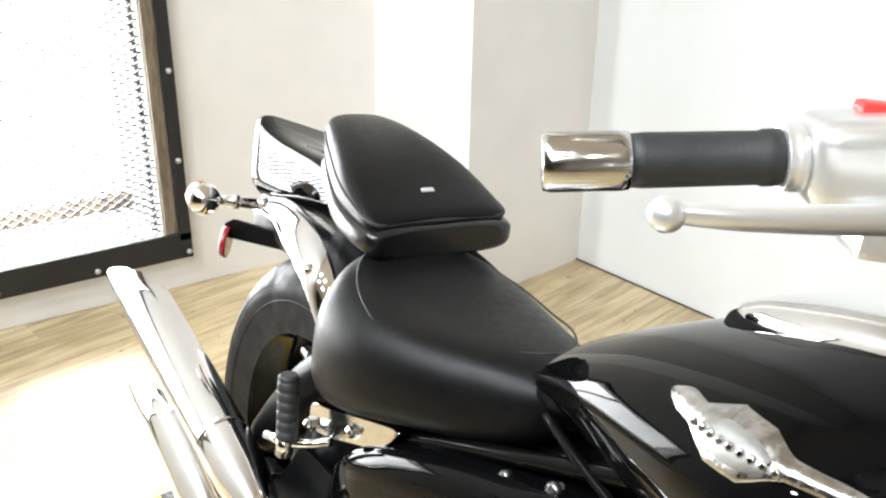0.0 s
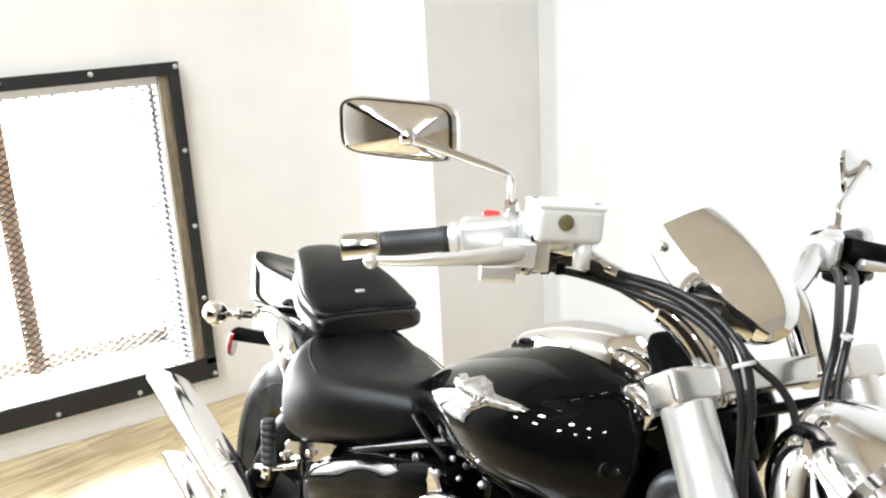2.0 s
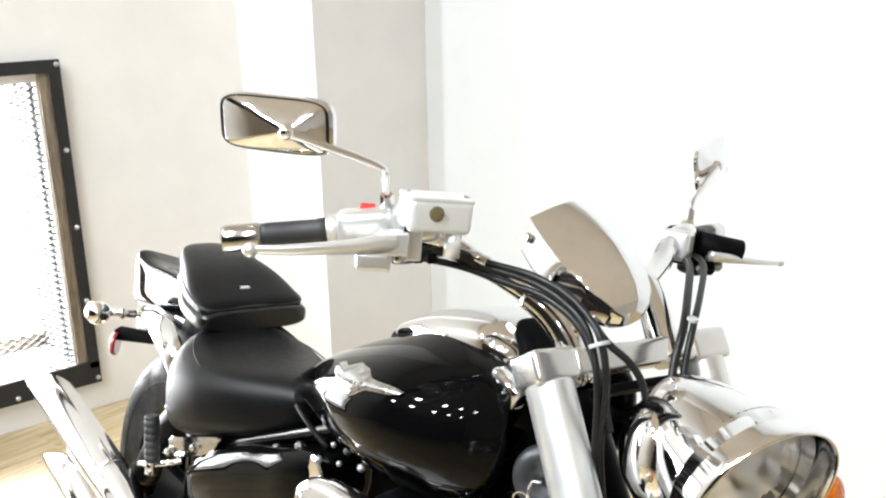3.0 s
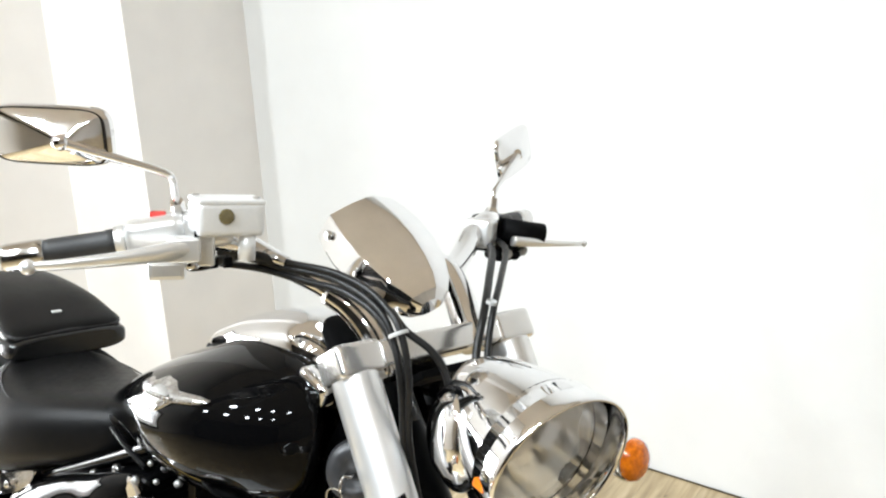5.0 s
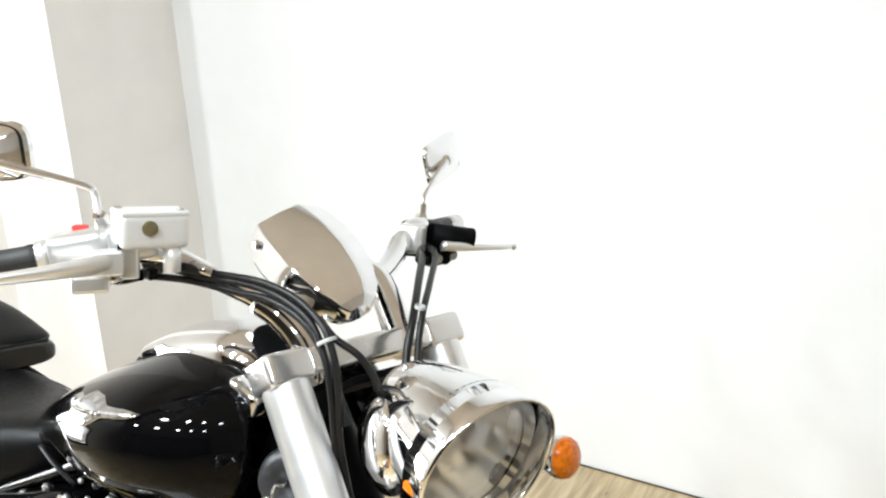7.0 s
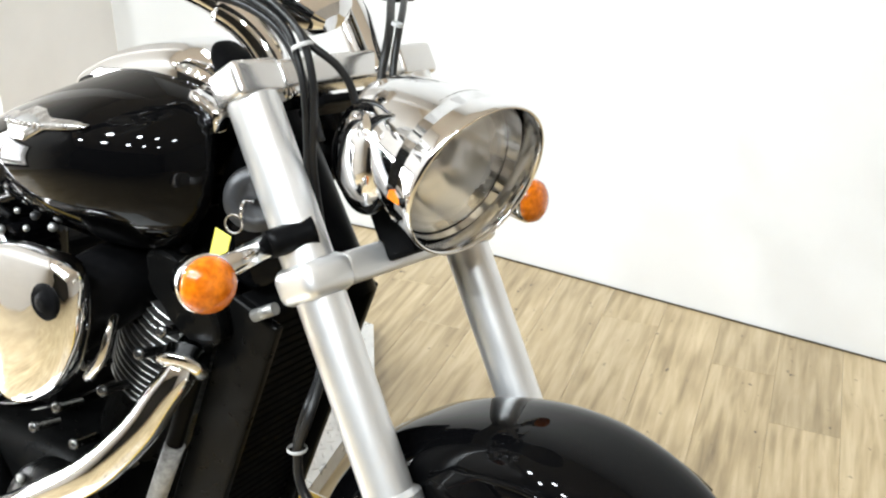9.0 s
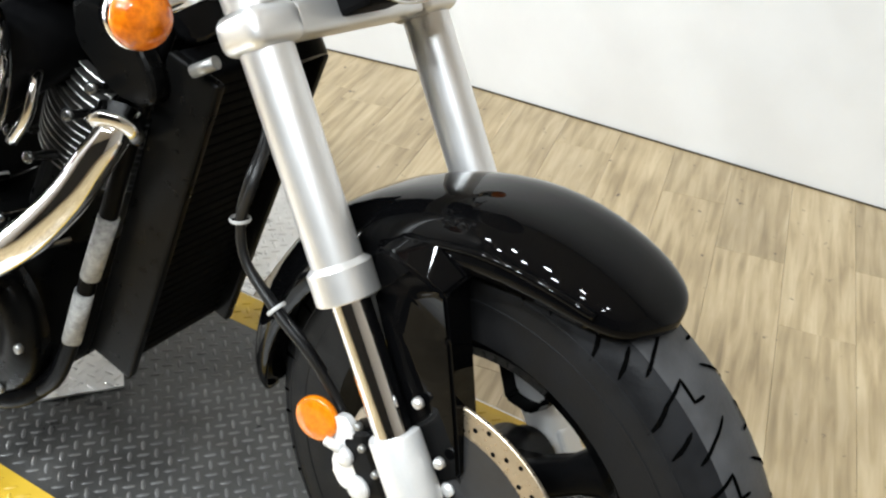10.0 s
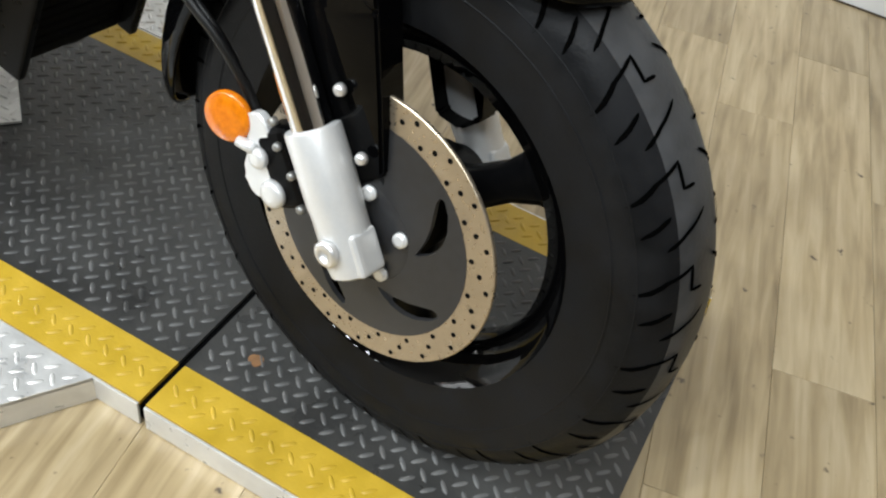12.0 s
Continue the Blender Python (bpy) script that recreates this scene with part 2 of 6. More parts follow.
def rings(bm, loops, caps=(True, True), closed=True, smooth=True):
    """Skin a row of equal point loops."""
    rows = [[bm.verts.new(p) for p in loop] for loop in loops]
    n = len(rows[0])
    faces = []
    for a, b in zip(rows, rows[1:]):
        for i in range(n if closed else n - 1):
            j = (i + 1) % n
            faces.append(bm.faces.new((a[i], a[j], b[j], b[i])))
    for f in faces:
        f.smooth = smooth
    if closed and caps[0]:
        bm.faces.new(rows[0][::-1])
    if closed and caps[1]:
        bm.faces.new(rows[-1])
    return rows


def curve_points(pts, steps=6):
    """Catmull-Rom through the points."""
    pts = [Vector(p) for p in pts]
    ext = [pts[0] * 2 - pts[1]] + pts + [pts[-1] * 2 - pts[-2]]
    out = []
    for i in range(1, len(ext) - 2):
        a, b, c, d = ext[i - 1:i + 3]
        for k in range(steps):
            t = k / steps
            out.append(0.5 * ((2 * b) + (c - a) * t + (2 * a - 5 * b + 4 * c - d) * t * t + (3 * b - a - 3 * c + d) * t ** 3))
    out.append(pts[-1])
    return out


def tube(bm, pts, r, seg=14, steps=6, caps=(True, True), flat=1.0):
    """Round bar along a smooth line; r one radius or one for each given point."""
    n = len(pts)
    rr = [r] * n if not isinstance(r, (list, tuple)) else list(r)
    line = curve_points(pts, steps) if n > 2 else [Vector(p) for p in pts]
    if n > 2:
        radii = []
        for i in range(n - 1):
            radii += [rr[i] + (rr[i + 1] - rr[i]) * k / steps for k in range(steps)]
        radii.append(rr[-1])
    else:
        radii = rr
    loops, up = [], None
    for i, p in enumerate(line):
        d = (line[min(i + 1, len(line) - 1)] - line[max(i - 1, 0)]).normalized()
        if up is None:
            up = d.orthogonal().normalized()
        up = (up - d * up.dot(d)).normalized()
        side = d.cross(up)
        loops.append([p + radii[i] * (math.cos(2 * math.pi * k / seg) * up + flat * math.sin(2 * math.pi * k / seg) * side) for k in range(seg)])
    rings(bm, loops, caps)
    return bm


def frame_to(origin, z, x=(1, 0, 0)):
    z = Vector(z).normalized()
    x = Vector(x)
    x = (x - z * x.dot(z)).normalized()
    y = z.cross(x)
    return Matrix.Translation(origin) @ Matrix((x, y, z)).transposed().to_4x4()


def lathe(bm, profile, m, seg=32, smooth=True, caps=(True, True), oval=1.0):
    """Turn (radius, height) pairs about the z axis of the pose m."""
    loops = [[m @ Vector((r * math.cos(2 * math.pi * k / seg), oval * r * math.sin(2 * math.pi * k / seg), h)) for k in range(seg)] for r, h in profile]
    rings(bm, loops, caps, smooth=smooth)
    return bm


def box(bm, size, m=Matrix(), bevel=0.003, segments=2):
    r = bmesh.ops.create_cube(bm, size=1.0, matrix=m @ Matrix.Diagonal((*size, 1)))
    if bevel:
        edges = {e for v in r["verts"] for e in v.link_edges}
        bmesh.ops.bevel(bm, geom=list(edges), offset=bevel, segments=segments, affect="EDGES", profile=0.6)
    return bm


def prism(bm, outline, m, depth, bevel=0.0):
    """Flat outline in the pose's x-y plane, given a thickness along its z."""
    low = [bm.verts.new(m @ Vector((x, y, 0))) for x, y in outline]
    high = [bm.verts.new(m @ Vector((x, y, depth))) for x, y in outline]
    n = len(outline)
    faces = [bm.faces.new(low[::-1]), bm.faces.new(high)]
    for i in range(n):
        j = (i + 1) % n
        faces.append(bm.faces.new((low[i], low[j], high[j], high[i])))
    if bevel:
        edges = {e for f in faces[:2] for e in f.edges}
        bmesh.ops.bevel(bm, geom=list(edges), offset=bevel, segments=3, affect="EDGES", profile=0.6)
    return bm


def smooth_outline(pts, steps=6):
    pts = [Vector((x, y, 0)) for x, y in pts]
    n, out = len(pts), []
    for i in range(n):
        a, b, c, d = pts[i - 1], pts[i], pts[(i + 1) % n], pts[(i + 2) % n]
        for k in range(steps):
            t = k / steps
            p = 0.5 * ((2 * b) + (c - a) * t + (2 * a - 5 * b + 4 * c - d) * t * t + (3 * b - a - 3 * c + d) * t ** 3)
            out.append((p.x, p.y))
    return out


def section(x, w, top, bot, wide, n_top=2.2, n_bot=2.2, count=40, y0=0.0, dish=0.0):
    """A body's cross-section at x: half-width w at height wide."""
    loop = []
    for k in range(count):
        a = 2 * math.pi * k / count
        c, s = math.cos(a), math.sin(a)
        n = n_top if s >= 0 else n_bot
        y = w * math.copysign(abs(c) ** (2 / n), c)
        z = wide + (top - wide if s >= 0 else wide - bot) * math.copysign(abs(s) ** (2 / n), s)
        if s > 0:
            z -= dish * max(0.0, 1 - (y / (w * 0.8)) ** 2) if w else 0
        loop.append(Vector((x, y + y0, z)))
    return loop


def blend_sections(rows, steps=4):
    """Smooth in-between rows for tables of section numbers."""
    vec = [np.array(r, float) for r in rows]
    ext = [2 * vec[0] - vec[1]] + vec + [2 * vec[-1] - vec[-2]]
    out = []
    for i in range(1, len(ext) - 2):
        a, b, c, d = ext[i - 1:i + 3]
        for k in range(steps):
            t = k / steps
            out.append(0.5 * ((2 * b) + (c - a) * t + (2 * a - 5 * b + 4 * c - d) * t * t + (3 * b - a - 3 * c + d) * t ** 3))
    out.append(vec[-1])
    return out


def object_from(name, bm, mat):
    me = bpy.data.meshes.new(name)
    bmesh.ops.recalc_face_normals(bm, faces=bm.faces[:])
    bm.to_mesh(me)
    bm.free()
    me.materials.append(mat)
    return new(name, me)


SHAPE = [Matrix()]   # warp for the parts that follow; where set, it fits the camera's view


def part(name, bm, mat, parent, label="", m=None):
    """One mesh under a thing or under a part."""
    bm.transform(SHAPE[0])
    ob = object_from(name, bm, mat)
    ob.parent = parent
    if m is not None:
        ob.matrix_basis = m
    if label:
        tagged(ob, label)
    return ob


def sharpen(ob, degrees=35):
    """Hard edges where faces meet at more than that angle."""
    bm = bmesh.new()
    bm.from_mesh(ob.data)
    for f in bm.faces:
        f.smooth = True
    for e in bm.edges:
        if len(e.link_faces) == 2 and e.calc_face_angle(0) > radians(degrees):
            e.smooth = False
    bm.to_mesh(ob.data)
    bm.free()
    return ob


# ---- the room ----
FLOOR_Z = -0.045
WALL_W = -2.80          # inner face of the window wall
CEIL = 3.3


def wall_piece(bm, plan, low, high):
    """Upright solid on a plan outline."""
    prism(bm, plan, Matrix.Translation((0, 0, low)), high - low)


NORTH = [(-2.344, 1.365), (-1.05, 1.585), (0.3, 1.66), (4.2, 1.80)]


def north_y(x):
    return float(np.interp(x, [p[0] for p in NORTH], [p[1] for p in NORTH]))


WIN = (-1.29, 0.190, 0.128, 1.078)   # opening: y from, y to, z from, z to
bm = bm_new()
for y0, y1, z0, z1 in ((-4.7, WIN[0], -0.3, CEIL), (WIN[1], 1.0, -0.3, CEIL), (WIN[0], WIN[1], -0.3, WIN[2]), (WIN[0], WIN[1], WIN[3], CEIL)):
    wall_piece(bm, [(WALL_W - 0.34, y0), (WALL_W, y0), (WALL_W, y1), (WALL_W - 0.34, y1)], z0, z1)
tagged(object_from("wall_west", bm, M["cream_paint"]), "cream painted wall with a meshed window opening", "wall", kind="structure")
bm = bm_new()
wall_piece(bm, [(-3.14, 1.0), (WALL_W, 1.0), (WALL_W, 0.888), (-2.271, 0.881), (-2.344, 1.365), (-2.344, 1.52), (-3.14, 1.52)], -0.3, CEIL)
tagged(object_from("wall_pillar", bm, M["cream_paint"]), "cream painted boxed-out corner of the showroom wall", "wall", kind="structure")
bm = bm_new()
wall_piece(bm, NORTH + [(x, y + 0.15) for x, y in NORTH[::-1]], -0.3, CEIL)
tagged(object_from("wall_north", bm, M["wall_paint"]), "plain white painted showroom wall", "wall", kind="structure")
# unseen wall, paint kept pale to bounce light onto pillar and chrome
bm = bm_new()
wall_piece(bm, [(4.2, -4.7), (4.35, -4.7), (4.35, 2.4), (4.2, 2.4)], -0.3, CEIL)
tagged(object_from("wall_east", bm, M["east_paint"]), "unseen pale taupe wall that bounces light onto the pillar", "wall", kind="structure")
# unseen wall, kept near black so that gloss paint reflects dark
bm = bm_new()
wall_piece(bm, [(-3.14, -4.85), (4.35, -4.85), (4.35, -4.7), (-3.14, -4.7)], -0.3, CEIL)
tagged(object_from("wall_south", bm, M["far_paint"]), "unseen near-black wall that keeps reflections dark", "wall", kind="structure")
bm = bm_new()
box(bm, (7.9, 7.6, 0.1), Matrix.Translation((0.60, -1.2, CEIL + 0.05)), 0)
tagged(object_from("ceiling", bm, M["ceiling_paint"]), "plain taupe painted ceiling with round downlights", "ceiling", kind="structure")
# unseen panel, added to give upward chrome something taupe to reflect
bm = bm_new()
box(bm, (7.1, 2.9, 0.08), Matrix.Translation((0.70, 0.5, CEIL - 0.045)), 0)
tagged(object_from("ceiling_soffit", bm, M["soffit_paint"]), "unseen taupe ceiling panel added for the chrome to reflect", "ceiling", kind="structure")

PLANK_TURN = 102.0
PLANK_W, PLANK_L = 0.152, 0.92
bm = bm_new()
box(bm, (9.5, 9.5, 0.1), Matrix.Translation((0, 0, -0.05)), 0)
floor = tagged(object_from("floor", bm, M["floor_wood"]), "pale brown wood-look plank flooring", "floor", kind="structure")
floor.matrix_world = pose(0.7, -1.2, FLOOR_Z - 0.003, 0, 0, PLANK_TURN)

for lx, ly in LAMP_SPOTS:
    bm = bm_new()
    lathe(bm, [(0.125, 0.03), (0.13, 0.012), (0.12, 0.0), (0.1, 0.004), (0.1, 0.02)], Matrix.Translation((lx, ly, LAMP_Z)), 24)
    tagged(object_from("downlight", bm, M["lamp_trim"]), "round white recessed ceiling downlight", "ceiling light", "downlights")

# ---- the window ----
window = tagged(new("window_1"), "black steel-framed window opening with expanded metal mesh", "window", kind="structure")
FX = WALL_W + 0.004
Y_L, Y_R, Z_B, Z_T = -1.362, 0.263, 0.058, 1.146
FLANGE = 0.034
for name, y0, y1, z0, z1 in (("frame_top", Y_L, Y_R, Z_T - FLANGE - 0.006, Z_T), ("frame_bottom", Y_L, Y_R, Z_B, Z_B + 0.078),
                             ("frame_side", Y_R - FLANGE, Y_R, Z_B + FLANGE + 0.02, Z_T - FLANGE - 0.006), ("frame_side", Y_L, Y_L + FLANGE, Z_B + FLANGE + 0.02, Z_T - FLANGE - 0.006)):
    bm = bm_new()
    box(bm, (0.012, y1 - y0, z1 - z0), Matrix.Translation((FX + 0.02, (y0 + y1) / 2, (z0 + z1) / 2)), 0.0015)
    part(name, bm, M["steel_black"], window)
for name, y0, y1, z0, z1 in (("wood_liner", Y_R - FLANGE - 0.034, Y_R - FLANGE, Z_B + 0.05, Z_T - 0.04), ("wood_liner", Y_L + FLANGE, Y_L + FLANGE + 0.034, Z_B + 0.05, Z_T - 0.04),):
    bm = bm_new()
    box(bm, (0.03, y1 - y0, z1 - z0), Matrix.Translation((FX, (y0 + y1) / 2, (z0 + z1) / 2)), 0.003)
    part(name, bm, M["old_wood"], window, "scuffed bare wood liner strip")
for k in range(7):
    for z in (Z_B + 0.018, Z_T - 0.015):
        bm = bm_new()
        lathe(bm, [(0.0085, 0), (0.0085, 0.002), (0.006, 0.006), (0.002, 0.0075)], frame_to((FX + 0.026, 0.252 - 0.2595 * k, z), (1, 0, 0), (0, 1, 0)), 12)
        part("bolt", bm, M["zinc"], window)
for z in (0.355, 0.608, 0.862):
    for y in (0.248, Y_L + 0.018):
        bm = bm_new()
        lathe(bm, [(0.0085, 0), (0.0085, 0.002), (0.006, 0.006), (0.002, 0.0075)], frame_to((FX + 0.026, y, z), (1, 0, 0), (0, 1, 0)), 12)
        part("bolt", bm, M["zinc"], window)
# expanded metal: slit-and-stretched strands in staggered diamonds
verts, faces = [], []
PITCH_Z, PITCH_Y, STRAND = 0.0215, 0.036, 0.0032


def strand(a, b):
    a, b = Vector(a), Vector(b)
    d = (b - a).normalized()
    side = d.cross(Vector((1, 0, 0))) * STRAND * 0.5
    deep = Vector((0.0042, 0, 0))
    i = len(verts)
    for p in (a, b):
        verts.extend([p - side - deep, p + side - deep, p + side + deep, p - side + deep])
    for k in range(4):
        faces.append((i + k, i + (k + 1) % 4, i + 4 + (k + 1) % 4, i + 4 + k))


zz, row = WIN[2] - 0.01, 0
while zz < WIN[3] + 0.01:
    yy = WIN[0] - (PITCH_Y / 2 if row % 2 else 0)
    while yy < WIN[1]:
        strand((FX - 0.012, yy, zz), (FX - 0.012, yy + PITCH_Y / 2, zz + PITCH_Z / 2))
        strand((FX - 0.012, yy + PITCH_Y, zz), (FX - 0.012, yy + PITCH_Y / 2, zz + PITCH_Z / 2))
        yy += PITCH_Y
    zz += PITCH_Z / 2
    row += 1
me = bpy.data.meshes.new("mesh_grille")
me.from_pydata([tuple(v) for v in verts], [], faces)
me.materials.append(M["mesh_steel"])
grille = new("mesh_grille", me)
grille.parent = window
tagged(grille, "dark expanded metal mesh", kind="stuff")
bm = bm_new()
box(bm, (0.02, 0.055, 0.86), Matrix.Translation((-2.85, -0.295, 0.63)), 0.003)
part("post", bm, M["orange_wood"], window, "orange-brown wooden upright behind the mesh")
for z0, z1 in ((WIN[2], WIN[2] + 0.045), (WIN[3] - 0.02, WIN[3])):
    bm = bm_new()
    box(bm, (0.04, WIN[1] - WIN[0] - 0.004, z1 - z0), Matrix.Translation((-3.08, (WIN[0] + WIN[1]) / 2, (z0 + z1) / 2)), 0.003)
    part("reveal_board", bm, M["old_wood"], window, "worn wooden sill board in the opening")
# added board: its dark grey stands for the shade on the reveal
bm = bm_new()
box(bm, (0.29, 0.012, WIN[3] - WIN[2] - 0.004), Matrix.Translation((-2.985, WIN[1] - 0.008, (WIN[2] + WIN[3]) / 2)), 0.002)
part("reveal_dimmer", bm, M["reveal_shade"], window, "added board with the shade of the opening's side in its grey")
bm = bm_new()
box(bm, (0.01, 2.4, 1.7), Matrix.Translation((-3.30, -0.5, 0.6)), 0)
tagged(object_from("backdrop", bm, M["sky_glow"]), "blank white daylight outside the window", "daylight", kind="structure")

# ---- the display platform ----
platform = tagged(new("display_platform"), "low checker-plate motorcycle lift platform, black with yellow edges", "platform")
RUN = pose(0.0, 0.154, 0.0, 0, 0, 1.6)
platform.matrix_world = RUN


def lugs(outline, pitch=0.0200, length=0.0218, width=0.0060, high=0.0021):
    """Raised bars, each pointing at its neighbour's middle, on a grid set slantwise, where they lie inside the outline."""
    vs, fs = [], []
    xs, ys = [p[0] for p in outline], [p[1] for p in outline]

    def inside(x, y):
        c, n = False, len(outline)
        for i in range(n):
            (x1, y1), (x2, y2) = outline[i], outline[i - 1]
            if (y1 > y) != (y2 > y) and x < (x2 - x1) * (y - y1) / (y2 - y1) + x1:
                c = not c
        return c
    mx, my = (min(xs) + max(xs)) / 2, (min(ys) + max(ys)) / 2
    reach = int(math.hypot(max(xs) - min(xs), max(ys) - min(ys)) / 2 / pitch) + 2
    half = math.sqrt(0.5)
    for i in range(-reach, reach):
        for j in range(-reach, reach):
            cx, cy = mx + (i - j) * pitch * half, my + (i + j) * pitch * half
            a = radians(45 if (i + j) % 2 else -45)
            ca, sa = math.cos(a), math.sin(a)
            if not (min(xs) < cx < max(xs) and min(ys) < cy < max(ys)):
                continue
            if not all(inside(cx + ca * s * length * 0.55, cy + sa * s * length * 0.55) for s in (-1, 1)):
                continue
            k = len(vs)
            for px, py, pz in ((-0.5, 0, 0), (-0.3, -0.42, 0), (0, -0.5, 0), (0.3, -0.42, 0), (0.5, 0, 0), (0.3, 0.42, 0), (0, 0.5, 0), (-0.3, 0.42, 0), (-0.28, 0, 1), (0, 0, 1.1), (0.28, 0, 1)):
                lx, ly = px * length, py * width
                vs.append((cx + ca * lx - sa * ly, cy + sa * lx + ca * ly, pz * high))
            fs += [(k, k + 1, k + 8), (k + 1, k + 2, k + 9, k + 8), (k + 2, k + 3, k + 10, k + 9), (k + 3, k + 4, k + 10),
                   (k + 4, k + 5, k + 10), (k + 5, k + 6, k + 9, k + 10), (k + 6, k + 7, k + 8, k + 9), (k + 7, k, k + 8)]
    return vs, fs


def plate(name, outline, mat, label="", thick=0.006):
    bm = bm_new()
    prism(bm, outline, Matrix.Translation((0, 0, -thick)), thick)
    ob = part(name, bm, mat, platform, label)
    vs, fs = lugs(outline)
    me = bpy.data.meshes.new("tread_pattern")
    me.from_pydata(vs, [], fs)
    for f in me.polygons:
        f.use_smooth = True
    me.materials.append(M["plate_worn"] if mat == M["plate_black"] else mat)
    lug = new("tread_pattern", me)
    lug.parent = ob
    tagged(lug, kind="stuff")
    return ob


FRONT_X, BACK_X, SEAM = 0.318, -1.872, -0.228
for x0, x1 in ((SEAM + 0.0048, FRONT_X), (BACK_X, SEAM - 0.0048)):
    plate("tread_plate", [(x0, -0.229), (x1, -0.229), (x1, 0.229), (x0, 0.229)], M["plate_black"], "scuffed black checker plate")
    for s in (-1, 1):
        y0, y1 = sorted((s * 0.2295, s * 0.301))
        plate("edge_stripe", [(x0, y0), (x1, y0), (x1, y1), (x0, y1)], M["plate_yellow"], "yellow painted checker-plate edge")
bm = bm_new()
box(bm, (FRONT_X - BACK_X - 0.01, 0.592, 0.036), Matrix.Translation(((FRONT_X + BACK_X) / 2, 0, -0.0255)), 0)
part("deck_frame", bm, M["deep_black"], platform)
for s in (-1, 1):
    for x0, x1 in ((SEAM + 0.0048, FRONT_X), (BACK_X, SEAM - 0.0048)):
        bm = bm_new()
        box(bm, (x1 - x0, 0.004, 0.042), Matrix.Translation(((x0 + x1) / 2, s * 0.3035, -0.0225)), 0.001)
        part("edge_skirt", bm, M["plate_silver"], platform, "bent-down bare aluminium skirt")
RI = RUN.inverted()


def to_run(pts):
    return [tuple((RI @ Vector((x, y, 0)))[:2]) for x, y in pts]


for name, pts in (("side_wing", [(-0.292, -0.160), (-1.2, -0.185), (-1.2, -0.62), (-0.575, -0.62)]),
                  ("side_wing", [(-0.715, 0.440), (-0.800, 0.76), (-0.99, 1.0), (-1.7, 1.0), (-1.7, 0.412)])):
    loc_pts = to_run(pts)
    ob = plate(name, loc_pts, M["plate_silver"], "bare aluminium checker-plate wing")
    bm = bm_new()
    for (x1, y1), (x2, y2) in zip(loc_pts, loc_pts[1:] + loc_pts[:1]):
        v = [bm.verts.new(p) for p in ((x1, y1, -0.002), (x2, y2, -0.002), (x2, y2, -0.044), (x1, y1, -0.044))]
        bm.faces.new(v)
    part("wing_skirt", bm, M["plate_silver"], ob)
PATCH = [(0, 0), (0.30, 0), (0.30, 0.16), (0, 0.16)]
bm = bm_new()
prism(bm, PATCH[::-1], Matrix.Translation((0, 0, 0.0022)), 0.004)
patch = tagged(object_from("checker_patch", bm, M["plate_silver"]), "loose square of bare aluminium checker plate", "metal plate")
patch.matrix_world = Matrix(((-0.635, -0.772, 0, -0.716), (-0.772, 0.635, 0, 0.124), (0, 0, 1, 0), (0, 0, 0, 1)))
vs, fs = lugs(PATCH)
me = bpy.data.meshes.new("tread_pattern")
me.from_pydata([(x, y, z + 0.0062) for x, y, z in vs], [], fs)
me.materials.append(M["plate_silver"])
lug = new("tread_pattern", me)
lug.parent = patch
tagged(lug, kind="stuff")
bm = bm_new()
prism(bm, smooth_outline([(0.010, 0.0), (0.007, 0.008), (-0.002, 0.009), (-0.010, 0.004), (-0.009, -0.004), (-0.001, -0.007), (0.006, -0.008)], 4), Matrix.Translation((-0.152, -0.024, 0.0)), 0.0012)
part("rust_spot", bm, M["rust"], platform, "small orange rust spot", RUN.inverted())
bm = bm_new()
strip = [(x, y - 0.004) for x, y in NORTH]
prism(bm, strip + [(x, y - 0.006) for x, y in NORTH[::-1]], Matrix.Translation((0, 0, FLOOR_Z - 0.004)), 0.0085)
tagged(object_from("baseboard_strip", bm, M["subfloor"]), "thin dark strip where the planks meet the wall", "trim", kind="structure")


# ---- the motorcycle ----
# Built upright in its own frame (x ahead, y to its left, z up, the front wheel's foot at the origin), then leaned onto its stand.
bike = tagged(new("motorcycle"), "black cruiser motorcycle with chrome trim leaning on its side stand", "motorcycle")
bike.matrix_world = pose(0, 0.015, 0, 0, 0, 2.3) @ pose(0, 0, 0, -9.0, 0, 0)
RAKE = radians(31.95)
UP = Vector((-math.sin(RAKE), 0, math.cos(RAKE)))
AHEAD = Vector((math.cos(RAKE), 0, math.sin(RAKE)))
AXLE = Vector((0.0, 0, 0.3204))
PIVOT = Vector((0, 0, 0.32)) - 0.058 * AHEAD
# the front end's pose, turned to the right, fitted to the view apart from the body: its ahead, left and up-the-fork
# axes and its axle
STANDING = Matrix(((0.8412, 0.1429, -0.5215, 0.0005),
                  (-0.0620, 0.9836, 0.1695, 0.0553),
                  (0.5372, -0.1103, 0.8362, 0.3165), (0, 0, 0, 1)))
FORK_FRAME = Matrix.Translation(AXLE) @ Matrix((AHEAD, (0, 1, 0), UP)).transposed().to_4x4()
STEER = bike.matrix_world.inverted() @ STANDING @ FORK_FRAME.inverted()
FORK_Y = 0.116


def fork_point(s, y, ahead=0.0):
    return AXLE + s * UP + ahead * AHEAD + Vector((0, y, 0))


def front(name, bm, mat, label=""):
    """A part that turns with the handlebar."""
    return part(name, bm, mat, bike, label, STEER)


def body(name, bm, mat, label=""):
    return part(name, bm, mat, bike, label)


